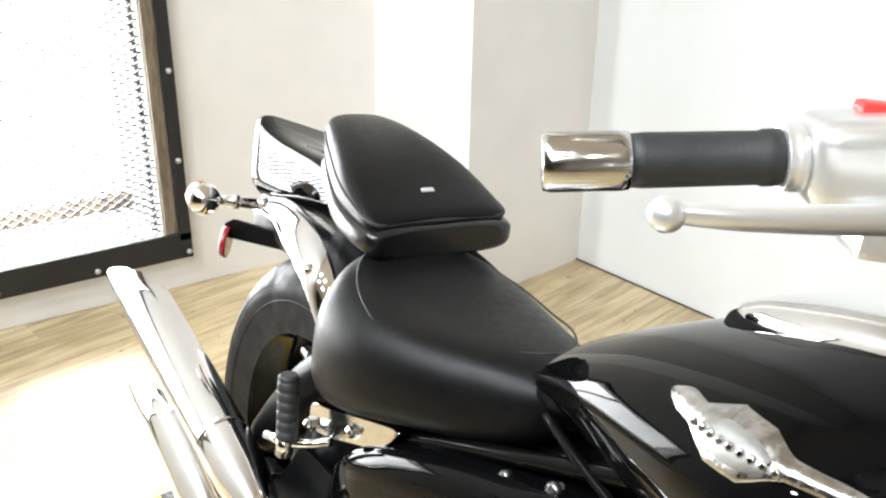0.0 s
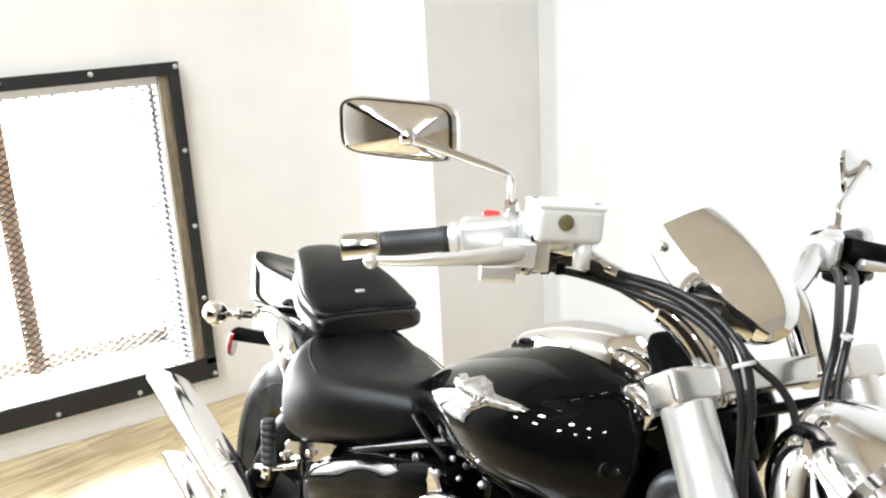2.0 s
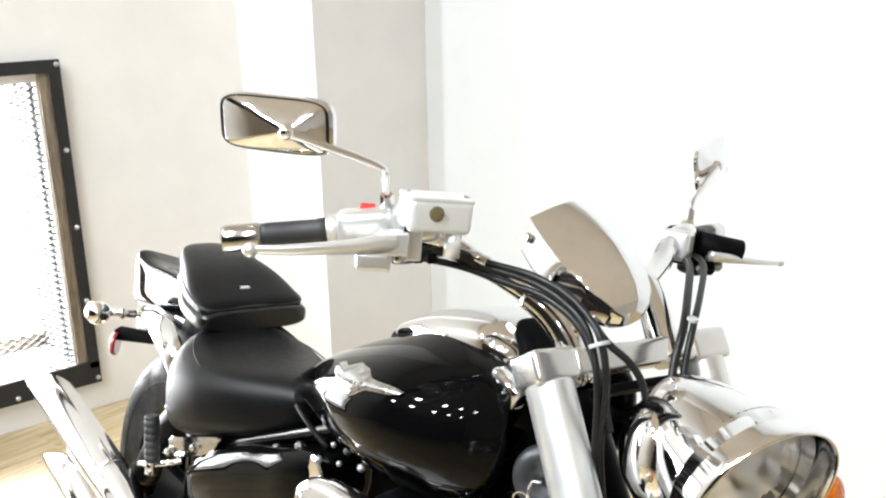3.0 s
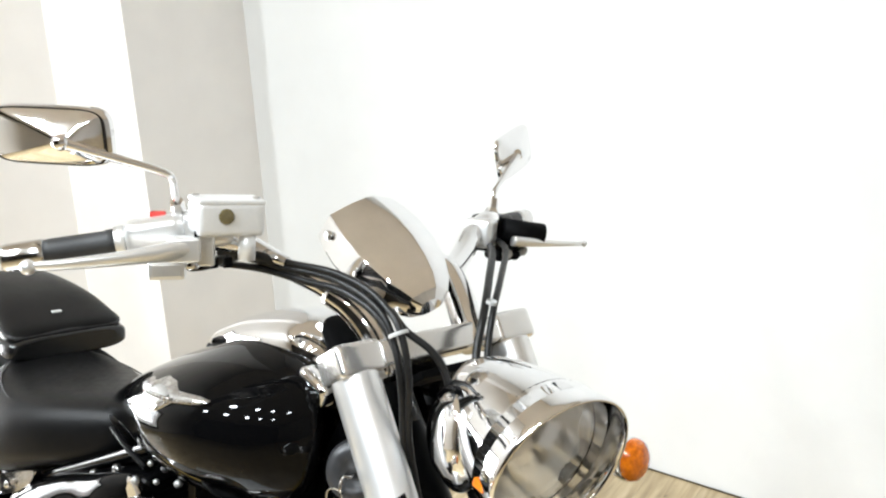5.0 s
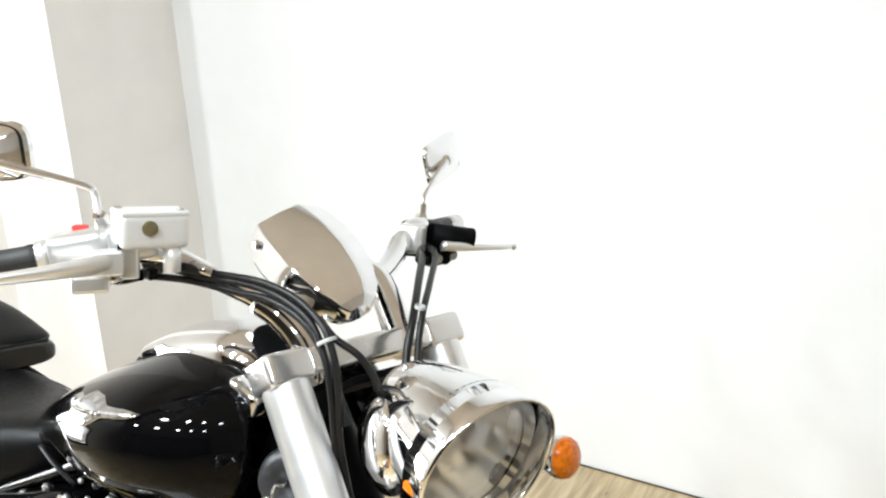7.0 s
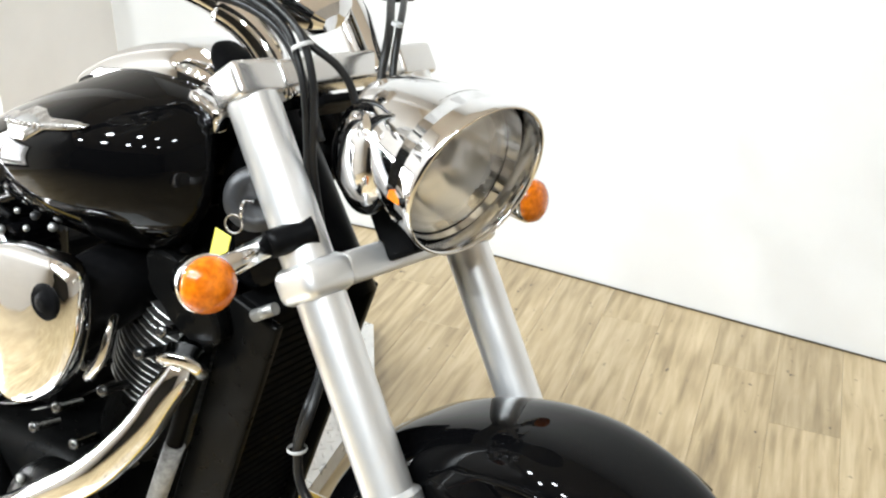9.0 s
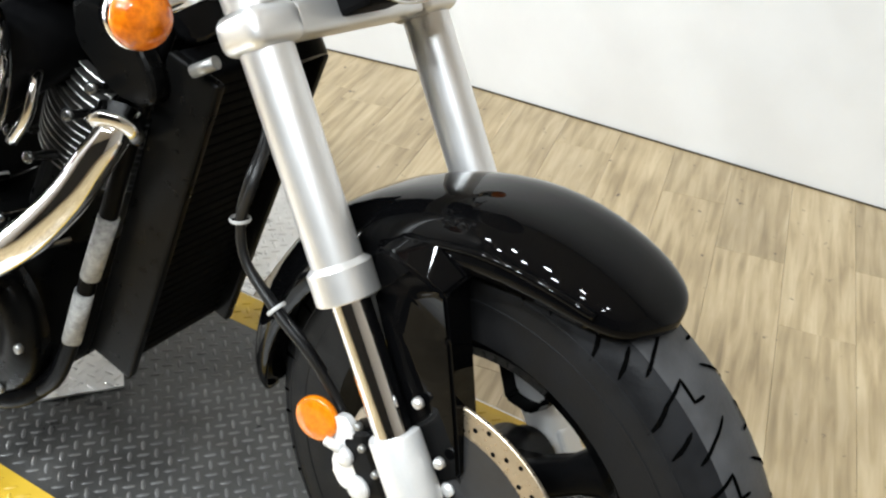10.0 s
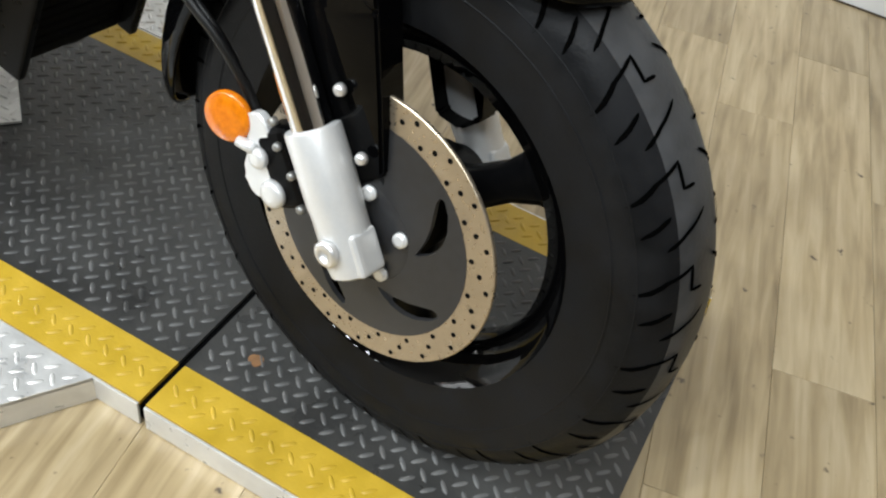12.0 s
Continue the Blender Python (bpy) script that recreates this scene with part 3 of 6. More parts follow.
# -- front wheel --
def wheel(centre, tyre_r, rim_r, tyre_w, add, spokes, tread="tread_rubber", phase=0.5):
    spin = frame_to(centre, (0, 1, 0), (1, 0, 0))
    w = tyre_w / 2
    bm = bm_new()
    lathe(bm, [(rim_r + 0.012, -w * 0.80), (rim_r + 0.010, -w * 0.70), (rim_r - 0.004, -w * 0.62), (rim_r - 0.012, -w * 0.5), (rim_r - 0.030, -w * 0.34), (rim_r - 0.032, 0),
               (rim_r - 0.030, w * 0.34), (rim_r - 0.012, w * 0.5), (rim_r - 0.004, w * 0.62), (rim_r + 0.010, w * 0.70), (rim_r + 0.012, w * 0.80), (rim_r + 0.018, w * 0.6), (rim_r + 0.018, -w * 0.6), (rim_r + 0.012, -w * 0.80)], spin, 72, caps=(False, False))
    hub = add("wheel_rim", bm, M["gloss_black"], "black cast wheel rim")
    for k in range(spokes):
        a = 2 * math.pi * k / spokes + phase
        m = spin @ Matrix.Rotation(a, 4, "Z")
        bm = bm_new()
        loops = []
        for r, half, thick in ((0.035, 0.030, 0.024), (0.075, 0.020, 0.020), (0.12, 0.019, 0.016), (rim_r - 0.045, 0.026, 0.015), (rim_r - 0.018, 0.044, 0.018)):
            loops.append([m @ Vector((r, half * sy * q, thick * sz)) for sy, sz, q in ((-1, -0.6, 1), (-1, 0.6, 1), (-0.6, 1, 1), (0.6, 1, 1), (1, 0.6, 1), (1, -0.6, 1), (0.6, -1, 1), (-0.6, -1, 1))])
        rings(bm, loops)
        part("spoke", bm, M["satin_black"], hub)
    bm = bm_new()
    lathe(bm, [(0.012, -0.075), (0.03, -0.075), (0.034, -0.066), (0.034, -0.05), (0.05, -0.045), (0.05, 0.045), (0.034, 0.05), (0.034, 0.072), (0.012, 0.075)], spin, 32)
    part("hub", bm, M["satin_black"], hub)
    # tyre: rounded crown, shoulders and bulged sidewalls
    prof = []
    for k in range(25):
        a = math.pi * (k / 24)
        c, s = math.cos(a), math.sin(a)
        prof.append((rim_r + 0.006 + (tyre_r - rim_r - 0.006) * abs(s) ** 0.62, -w * math.copysign(abs(c) ** 0.75, c) * (0.80 + 0.2 * min(1, abs(s) * 2.2))))
    bm = bm_new()
    lathe(bm, prof[:9], spin, 96, caps=(False, False))
    lathe(bm, prof[16:], spin, 96, caps=(False, False))
    tyre = part("tyre", bm, M["rubber"], hub, "black rubber tyre with smooth sidewalls")
    bm = bm_new()
    lathe(bm, prof[8:17], spin, 96, caps=(False, False))
    part("tread", bm, M[tread], hub, "worn rubber tread")
    for k, size in ((2, 0.0014), (4, 0.0010)):
        bm = bm_new()
        for i in (k, 24 - k):
            r, y = prof[i]
            lathe(bm, [(r - size, y), (r, y + math.copysign(size * 0.9, y)), (r + size, y)], spin, 96, caps=(False, False))
        part("sidewall_rib", bm, M["rubber"], tyre, "moulded ring on the sidewall")
    return spin, hub, tyre, prof


spin, rim, tyre, prof = wheel(AXLE, 0.3135, 0.196, 0.122, front, 3, phase=-0.69)


def crown(y, lift=0.0):
    """Radius of the tyre's skin at y off its middle."""
    ps = sorted(((p[1], p[0]) for p in prof if p[0] > 0.262))
    return float(np.interp(y, [p[0] for p in ps], [p[1] for p in ps])) + lift


def groove(bm, line, width=0.0042):
    """A dark strip laid on the tyre's skin along (angle, y) points, a groove's shade put into its colour."""
    pts = []
    for (a1, y1), (a2, y2) in zip(line, line[1:]):
        for k in range(5):
            pts.append((a1 + (a2 - a1) * k / 5, y1 + (y2 - y1) * k / 5))
    pts.append(line[-1])
    rows = []
    for i, (a, y) in enumerate(pts):
        a2, y2 = pts[min(i + 1, len(pts) - 1)]
        a1, y1 = pts[max(i - 1, 0)]
        da, dy = (a2 - a1) * 0.31, y2 - y1
        n = math.hypot(da, dy) or 1
        hw = width / 2 * (0.35 if i in (0, len(pts) - 1) else 1)
        oa, oy = -dy / n * hw / 0.31, da / n * hw
        loop = []
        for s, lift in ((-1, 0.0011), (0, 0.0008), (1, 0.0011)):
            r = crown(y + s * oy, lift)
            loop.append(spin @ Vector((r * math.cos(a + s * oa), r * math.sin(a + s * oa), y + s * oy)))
        rows.append(loop)
    rings(bm, rows, closed=False)


# strips lie on the tread; the grooves' shade is only in their colour
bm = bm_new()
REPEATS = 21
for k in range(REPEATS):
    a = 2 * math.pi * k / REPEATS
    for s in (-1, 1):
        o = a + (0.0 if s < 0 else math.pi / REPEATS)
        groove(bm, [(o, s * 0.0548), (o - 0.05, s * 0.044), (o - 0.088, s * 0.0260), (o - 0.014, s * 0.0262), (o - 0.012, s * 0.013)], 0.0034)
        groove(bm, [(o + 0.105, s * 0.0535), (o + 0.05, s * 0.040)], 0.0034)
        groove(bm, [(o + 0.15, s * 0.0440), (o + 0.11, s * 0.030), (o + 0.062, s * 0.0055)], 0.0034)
part("groove_strip", bm, M["groove_shade"], rim, "dark strips laid on the tread, with groove shade in their colour")

# brake disc on the right
disc_m = frame_to(AXLE + Vector((0, -0.083, 0)), (0, 1, 0), (1, 0, 0))
bm = bm_new()
lathe(bm, [(0.117, -0.0025), (0.149, -0.0025), (0.150, -0.0015), (0.150, 0.0015), (0.149, 0.0025), (0.117, 0.0025), (0.117, -0.0025)], disc_m, 96, smooth=False, caps=(False, False))
disc = front("brake_disc", bm, M["disc_steel"], "drilled bronze-toned steel brake disc")
# black dots on the uncut disc, each drilled hole's shade put into colour
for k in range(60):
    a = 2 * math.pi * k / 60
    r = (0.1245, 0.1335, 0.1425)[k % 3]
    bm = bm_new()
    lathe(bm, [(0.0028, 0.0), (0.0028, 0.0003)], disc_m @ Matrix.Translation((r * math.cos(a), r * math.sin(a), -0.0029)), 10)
    part("drill_dot", bm, M["hole_dark"], disc)
bm = bm_new()
lathe(bm, [(0.028, -0.004), (0.054, -0.006), (0.060, -0.002), (0.060, 0.004), (0.028, 0.006)], disc_m, 40)
part("disc_carrier", bm, M["dark_alloy"], disc, "dark grey disc carrier")
# five broad arms that leave curved teardrop slots between them
SLOT = ((0.054, 0.0), (0.062, 0.0), (0.066, 0.05), (0.074, 0.10), (0.084, 0.15), (0.094, 0.17), (0.102, 0.15), (0.109, 0.08), (0.112, 0.0), (0.119, 0.0))
for k in range(5):
    bm = bm_new()
    loops = []
    for r, gap in SLOT:
        mid = -radians(14) - radians(33) * (r - 0.069) / 0.043 + 2 * math.pi * k / 5
        lo, hi = mid + gap, mid + 2 * math.pi / 5 - gap
        z = -0.004 * (1 - (r - 0.05) / 0.069)
        arc = [lo + (hi - lo) * j / 10 for j in range(11)]
        loops.append([disc_m @ Vector((r * math.cos(q), r * math.sin(q), z - 0.003)) for q in arc] + [disc_m @ Vector((r * math.cos(q), r * math.sin(q), z + 0.003)) for q in arc[::-1]])
    rings(bm, loops)
    sharpen(part("carrier_arm", bm, M["dark_alloy"], disc), 40)
for k in range(5):
    a = 2 * math.pi * k / 5 - 0.37
    bm = bm_new()
    lathe(bm, [(0.008, -0.009), (0.008, -0.005), (0.0075, -0.012), (0.004, -0.0125)], disc_m @ Matrix.Translation((0.046 * math.cos(a), 0.046 * math.sin(a), 0.0)), 14)
    part("disc_bolt", bm, M["silver_paint"], disc, "pale disc bolt")

# -- forks --
for side in (-1, 1):
    y = FORK_Y * side
    bm = bm_new()
    m = frame_to(fork_point(0, y), UP, (1, 0, 0))
    lathe(bm, [(0.018, -0.034), (0.025, -0.030), (0.0265, -0.02), (0.0265, 0.03), (0.0278, 0.045), (0.0278, 0.1135), (0.0270, 0.1155), (0.0212, 0.116)], m, 28)
    foot = sharpen(front("fork_leg", bm, M["silver_paint"], "silver painted fork foot"), 40)
    bm = bm_new()
    box(bm, (0.034, 0.034, 0.045), frame_to(fork_point(-0.010, y, 0.010), UP), 0.006, 3)
    part("axle_lug", bm, M["silver_paint"], foot)
    bm = bm_new()
    lathe(bm, [(0.0135, 0.0), (0.0135, 0.006), (0.011, 0.008), (0.006, 0.0085), (0.006, 0.004)], frame_to(fork_point(0.0, y + side * 0.026), (0, side, 0), (1, 0, 0)), 20)
    part("axle_nut", bm, M["aluminium"], foot)
    bm = bm_new()
    lathe(bm, [(0.0205, 0.10), (0.0205, 0.30)], m, 28)
    sharpen(front("fork_slider", bm, M["chrome"], "polished chrome inner fork tube"), 40)
    bm = bm_new()
    lathe(bm, [(0.024, 0.262), (0.0325, 0.262), (0.0335, 0.2635), (0.0335, 0.2945), (0.0325, 0.296), (0.0268, 0.3005), (0.0268, 0.513)], m, 36)
    sharpen(front("fork_tube", bm, M["aluminium"], "satin silver outer fork tube"), 28)
    bm = bm_new()
    lathe(bm, [(0.0278, 0.552), (0.0278, 0.730)], m, 36)
    sharpen(front("upper_fork_cover", bm, M["aluminium"], "satin silver fork cover"), 40)


def clamp(name, s0, s1, end_w, end_d, bar_d, round_by, mat, label):
    bm = bm_new()
    mid, h = (s0 + s1) / 2, s1 - s0
    for side in (-1, 1):
        m = Matrix.Translation(fork_point(mid, side * FORK_Y)) @ Matrix((AHEAD, (0, 1, 0), UP)).transposed().to_4x4()
        box(bm, (end_d, end_w, h), m, round_by, 5)
    m = Matrix.Translation(fork_point(mid, 0, 0.004)) @ Matrix((AHEAD, (0, 1, 0), UP)).transposed().to_4x4()
    box(bm, (bar_d, 0.18, h * 0.84), m, 0.007, 3)
    return sharpen(front(name, bm, mat, label), 40)


clamp("top_clamp", 0.728, 0.766, 0.060, 0.052, 0.044, 0.008, M["clamp_alloy"], "polished silver upper fork clamp")
clamp("lower_clamp", 0.512, 0.554, 0.066, 0.064, 0.046, 0.018, M["aluminium"], "satin silver lower fork clamp")
bm = bm_new()
box(bm, (0.05, 0.10, 0.010), Matrix.Translation(fork_point(0.711, 0, 0.006)) @ Matrix((AHEAD, (0, 1, 0), UP)).transposed().to_4x4(), 0.003)
front("clamp_underside", bm, M["matt_black"])
bm = bm_new()
tube(bm, [PIVOT + 0.50 * UP, PIVOT + 0.72 * UP], 0.034, 24)
body("steering_head", bm, M["satin_black"], "black steering head")

# -- front mudguard --


def guard_loop(a, w, r, depth, edge):
    """One arch across the tyre at angle a (from straight ahead, upwards)."""
    pts = []
    for k in range(21):
        q = -1 + 2 * k / 20
        y = w * math.copysign(abs(math.sin(q * math.pi / 2)) ** 0.9, q)
        drop = depth * (1 - math.cos(q * math.pi / 2)) ** 1.35
        rr = r - drop
        pts.append(AXLE + Vector((rr * math.cos(a), y, rr * math.sin(a))))
    return pts


rows = []
for deg, w, r, depth in ((63, 0.004, 0.324, 0.004), (64.5, 0.035, 0.332, 0.014), (67, 0.057, 0.338, 0.026), (72, 0.071, 0.343, 0.037), (80, 0.079, 0.347, 0.046), (90, 0.084, 0.350, 0.053), (101, 0.086, 0.350, 0.060), (115, 0.087, 0.349, 0.070),
                         (132, 0.088, 0.352, 0.070), (150, 0.086, 0.350, 0.066), (166, 0.082, 0.349, 0.058), (178, 0.074, 0.349, 0.048), (186, 0.055, 0.349, 0.03), (189, 0.02, 0.348, 0.01)):
    rows.append((radians(deg), w, r, depth))
rows = blend_sections(rows, 3)
bm = bm_new()
rings(bm, [guard_loop(a, w, r, d, 0) for a, w, r, d in rows], closed=False)
guard = front("front_mudguard", bm, M["gloss_black"], "glossy black front mudguard")
mod = guard.modifiers.new("sheet", "SOLIDIFY")
mod.thickness, mod.offset = 0.004, -1
for side in (-1, 1):
    bm = bm_new()
    tube(bm, [guard_loop(a, w + 0.001, r, d, 0)[2 if side < 0 else 18] for a, w, r, d in rows if 1.24 < a < 2.05], 0.0042, 10, 2)
    part("rim_bead", bm, M["gloss_black"], guard, "raised bead along the mudguard's edge")
    # side bracket from the guard's skirt down to the fork foot
    y = side * 0.093
    bm = bm_new()
    corners = dict(A=(-0.134, 0.594, 0.092), B=(-0.106, 0.620, 0.087), C=(-0.062, 0.630, 0.085), D=(-0.022, 0.613, 0.088), E=(-0.034, 0.593, 0.104), K=(-0.105, 0.606, 0.104),
                   J=(-0.130, 0.550, 0.094), P=(-0.080, 0.562, 0.091), Q=(-0.071, 0.526, 0.103), F=(-0.023, 0.544, 0.100), G=(-0.003, 0.465, 0.099), H=(0.012, 0.395, 0.097),
                   N=(-0.012, 0.372, 0.097), S=(-0.045, 0.374, 0.097), T=(-0.082, 0.459, 0.098), U=(-0.058, 0.468, 0.103))
    face_v = {k: bm.verts.new((x, side * yy, z)) for k, (x, z, yy) in corners.items()}
    back_v = {k: bm.verts.new((corners[k][0], side * 0.066, corners[k][1])) for k in "ABCDEFGHNSTJ"}
    for tri in ("ABK", "BCK", "CEK", "CDE", "AKP", "KEP", "APJ", "PEF", "PFQ", "PQJ", "JQT", "QUT", "QFG", "QGU", "UGH", "UHN", "UNS", "UST"):
        bm.faces.new([face_v[k] for k in (tri if side < 0 else tri[::-1])])
    rim = "ABCDEFGHNSTJ"
    for a, b in zip(rim, rim[1:] + rim[0]):
        quad = [face_v[b], face_v[a], back_v[a], back_v[b]]
        bm.faces.new(quad if side < 0 else quad[::-1])
    bmesh.ops.recalc_face_normals(bm, faces=bm.faces)
    bmesh.ops.bevel(bm, geom=[e for e in bm.edges if len(e.link_faces) == 2 and e.calc_face_angle(0) > 0.12], offset=0.0032, segments=2, affect="EDGES")
    br = sharpen(front("guard_bracket", bm, M["gloss_black"], "glossy black creased mudguard bracket along the fork"), 30)
    for s, ahead in ((0.145, 0.040), (0.080, 0.042)):
        bm = bm_new()
        lathe(bm, [(0.0062, 0), (0.0064, 0.003), (0.0052, 0.007), (0.002, 0.0085)], frame_to(fork_point(s, y + side * 0.012, ahead), (0, side, 0), (1, 0, 0)), 16)
        part("bracket_bolt", bm, M["aluminium"], br)
    bm = bm_new()
    lathe(bm, [(0.026, -0.006), (0.03, 0), (0.026, 0.012), (0.022, 0.014)], frame_to(fork_point(0.29, side * FORK_Y), UP), 24)
    front("fork_seal", bm, M["satin_black"])

# -- caliper, hose and side reflector --
bm = bm_new()
box(bm, (0.05, 0.045, 0.085), Matrix.Translation(fork_point(0.075, -0.098, -0.062)) @ Matrix((AHEAD, (0, 1, 0), UP)).transposed().to_4x4(), 0.012, 3)
cal = front("brake_caliper", bm, M["satin_black"], "black brake caliper")
bm = bm_new()
prism(bm, smooth_outline([(-0.146, 0.385), (-0.128, 0.398), (-0.112, 0.385), (-0.108, 0.350), (-0.098, 0.330), (-0.105, 0.308), (-0.125, 0.305), (-0.138, 0.325), (-0.136, 0.355), (-0.148, 0.368)], 4), Matrix.Translation((0, -0.108, 0)) @ Matrix(((1, 0, 0), (0, 0, 1), (0, 1, 0))).to_4x4(), -0.012, 0.004)
part("caliper_bracket", bm, M["silver_paint"], cal, "rough silver caliper casting")
for s, ahead, r in ((0.052, -0.078, 0.015), (0.090, -0.082, 0.011)):
    bm = bm_new()
    lathe(bm, [(r, 0), (r, 0.008), (r * 0.8, 0.011), (r * 0.4, 0.012)], frame_to(fork_point(s, -0.118, ahead), (0, -1, 0), (1, 0, 0)), 22)
    part("piston_cover", bm, M["silver_paint"], cal, "silver piston cap")
bm = bm_new()
tube(bm, [fork_point(0.098, -0.124, -0.082), fork_point(0.110, -0.126, -0.100)], 0.006, 12)
part("bleed_fitting", bm, M["silver_paint"], cal)
for s, ahead in ((0.125, -0.045), (0.100, -0.05), (0.070, -0.043), (0.035, -0.045)):
    bm = bm_new()
    lathe(bm, [(0.0045, 0), (0.0045, 0.005), (0.0035, 0.007), (0.0015, 0.0075)], frame_to(fork_point(s, -0.119, ahead), (0, -1, 0), (1, 0, 0)), 12)
    part("caliper_bolt", bm, M["cast_grey"], cal)
bm = bm_new()
lathe(bm, [(0.024, -0.004), (0.0265, 0.0), (0.0265, 0.005), (0.024, 0.0075), (0.012, 0.0085), (0.002, 0.0088)], frame_to((-0.162, -0.121, 0.378), (0.22, -0.96, 0.10), (1, 0, 0)), 32)
refl = front("side_reflector", bm, M["amber_flat"], "round amber side reflector")
bm = bm_new()
tube(bm, [(-0.168, -0.112, 0.368), (-0.13, -0.108, 0.385), (-0.09, -0.108, 0.39)], 0.004, 8)
part("reflector_stay", bm, M["satin_black"], refl)

# -- headlamp --
LAMP = Vector((-0.1660, -0.0265, 0.9000))
LAXIS = Vector((0.978, -0.10, -0.180)).normalized()
lm = frame_to(LAMP, LAXIS, (0, -1, 0))
bm = bm_new()
prof_l = [(0.011, -0.158), (0.028, -0.154), (0.044, -0.140), (0.0535, -0.122), (0.0605, -0.100), (0.0665, -0.078), (0.0715, -0.056), (0.0757, -0.034), (0.0790, -0.014), (0.0808, 0.0), (0.0818, 0.007), (0.0812, 0.0105), (0.0795, 0.0112), (0.0778, 0.0085), (0.0768, 0.0), (0.0756, -0.026)]
prof_l = [(r * 1.035, h) for r, h in prof_l]
lathe(bm, prof_l, lm, 64, caps=(True, False))
# the front lip reaches farther forward at the top
for v in bm.verts:
    q = lm.inverted() @ v.co
    rad_v = v.co - LAMP - LAXIS * (v.co - LAMP).dot(LAXIS)
    up = 0.5 + 0.5 * rad_v.normalized().z if rad_v.length > 0.05 else 0.0
    if q.z > -0.120 and up:
        g = min(1.0, (q.z + 0.120) / 0.122)
        v.co += LAXIS * 0.020 * up ** 1.5 * g * g
lamp_body = front("headlamp", bm, M["chrome"], "chrome headlamp shell with a brow")
mod = lamp_body.modifiers.new("sheet", "SOLIDIFY")
mod.thickness, mod.offset = 0.003, -1
bm = bm_new()
lathe(bm, [(0.0768, -0.025), (0.0752, -0.034), (0.0705, -0.052), (0.064, -0.070), (0.052, -0.084), (0.036, -0.095), (0.02, -0.101), (0.016, -0.102)], lm, 72, caps=(False, True))
inv_l = lm.inverted()
for v in bm.verts:
    q = inv_l @ v.co
    flute = min(1.0, max(0.0, (math.hypot(q.x, q.y) - 0.03) / 0.02))
    v.co += LAXIS * 0.0011 * flute * math.cos(9 * math.atan2(q.y, q.x))
part("reflector_bowl", bm, M["lamp_silver"], lamp_body, "bright reflector bowl")
bm = bm_new()
lathe(bm, [(0.001, 0.0), (0.008, 0.0), (0.010, -0.003), (0.010, -0.05)][::-1], lm @ Matrix.Translation((0, 0, -0.050)), 20)
part("bulb_shield", bm, M["cast_grey"], lamp_body, "small grey bulb cap")
bm = bm_new()
lathe(bm, [(0.0768, -0.024), (0.074, -0.019), (0.055, -0.011), (0.03, -0.007), (0.004, -0.006)], lm, 48, caps=(False, True))
lens = part("lens", bm, M["clear_lens"], lamp_body, "clear domed headlamp lens")
lens.visible_shadow = False
bm = bm_new()
lathe(bm, [(0.0766, -0.0260), (0.0786, -0.0235), (0.0786, -0.0215), (0.0768, -0.0212), (0.0758, -0.0235)], lm, 56, caps=(False, False))
part("lens_gasket", bm, M["matt_black"], lamp_body)
bm = bm_new()
sb = frame_to(LAMP + Vector((-0.100, -0.040, -0.002)), (-0.25, -1, 0.05), (0, 0, 1))
lathe(bm, [(0.050, -0.014), (0.051, 0.002), (0.047, 0.012), (0.038, 0.019), (0.024, 0.024), (0.004, 0.026)], sb, 36)
bowl_s = part("side_bowl", bm, M["chrome"], lamp_body, "chrome side bulge of the headlamp")
bm = bm_new()
lathe(bm, [(0.0505, 0.0), (0.056, -0.002), (0.0575, 0.002), (0.056, 0.006), (0.0495, 0.0068)], sb, 36, caps=(False, False))
part("bowl_rim", bm, M["gloss_black"], bowl_s, "black rim round the side bulge")
bm = bm_new()
box(bm, (0.016, 0.006, 0.009), Matrix.Translation((-0.186, -0.104, 0.886)) @ Matrix.Rotation(radians(14), 4, "Y"), 0.001)
part("side_marker", bm, M["amber_flat"], lamp_body, "small orange marker")
bm = bm_new()
box(bm, (0.05, 0.07, 0.06), Matrix.Translation(fork_point(0.555, 0, 0.045)) @ Matrix((AHEAD, (0, 1, 0), UP)).transposed().to_4x4(), 0.006)
part("lamp_bracket", bm, M["matt_black"], lamp_body)


# -- indicators --
def indicator(name, seat, root, facing, r, lens_mat, label, add, stalk_mat="chrome"):
    face = Vector(facing).normalized()
    m = frame_to(seat, face, (0, 0, 1))
    bm = bm_new()
    lathe(bm, [(0.004, -r * 1.35), (r * 0.55, -r * 1.25), (r * 0.86, -r * 0.8), (r * 0.98, -r * 0.25), (r * 1.02, 0.0), (r * 0.95, 0.002)], m, 32)
    cup = add(name, bm, M["chrome"], label)
    bm = bm_new()
    lathe(bm, [(r * 0.97, 0.0), (r * 0.97, r * 0.2), (r * 0.88, r * 0.42), (r * 0.62, r * 0.62), (r * 0.3, r * 0.72), (0.002, r * 0.74)], m, 36)
    part("lens", bm, lens_mat, cup)
    bm = bm_new()
    tube(bm, [Vector(seat) - face * r * 0.55, root], 0.0125, 16)
    part("stalk", bm, M[stalk_mat], cup)
    return cup


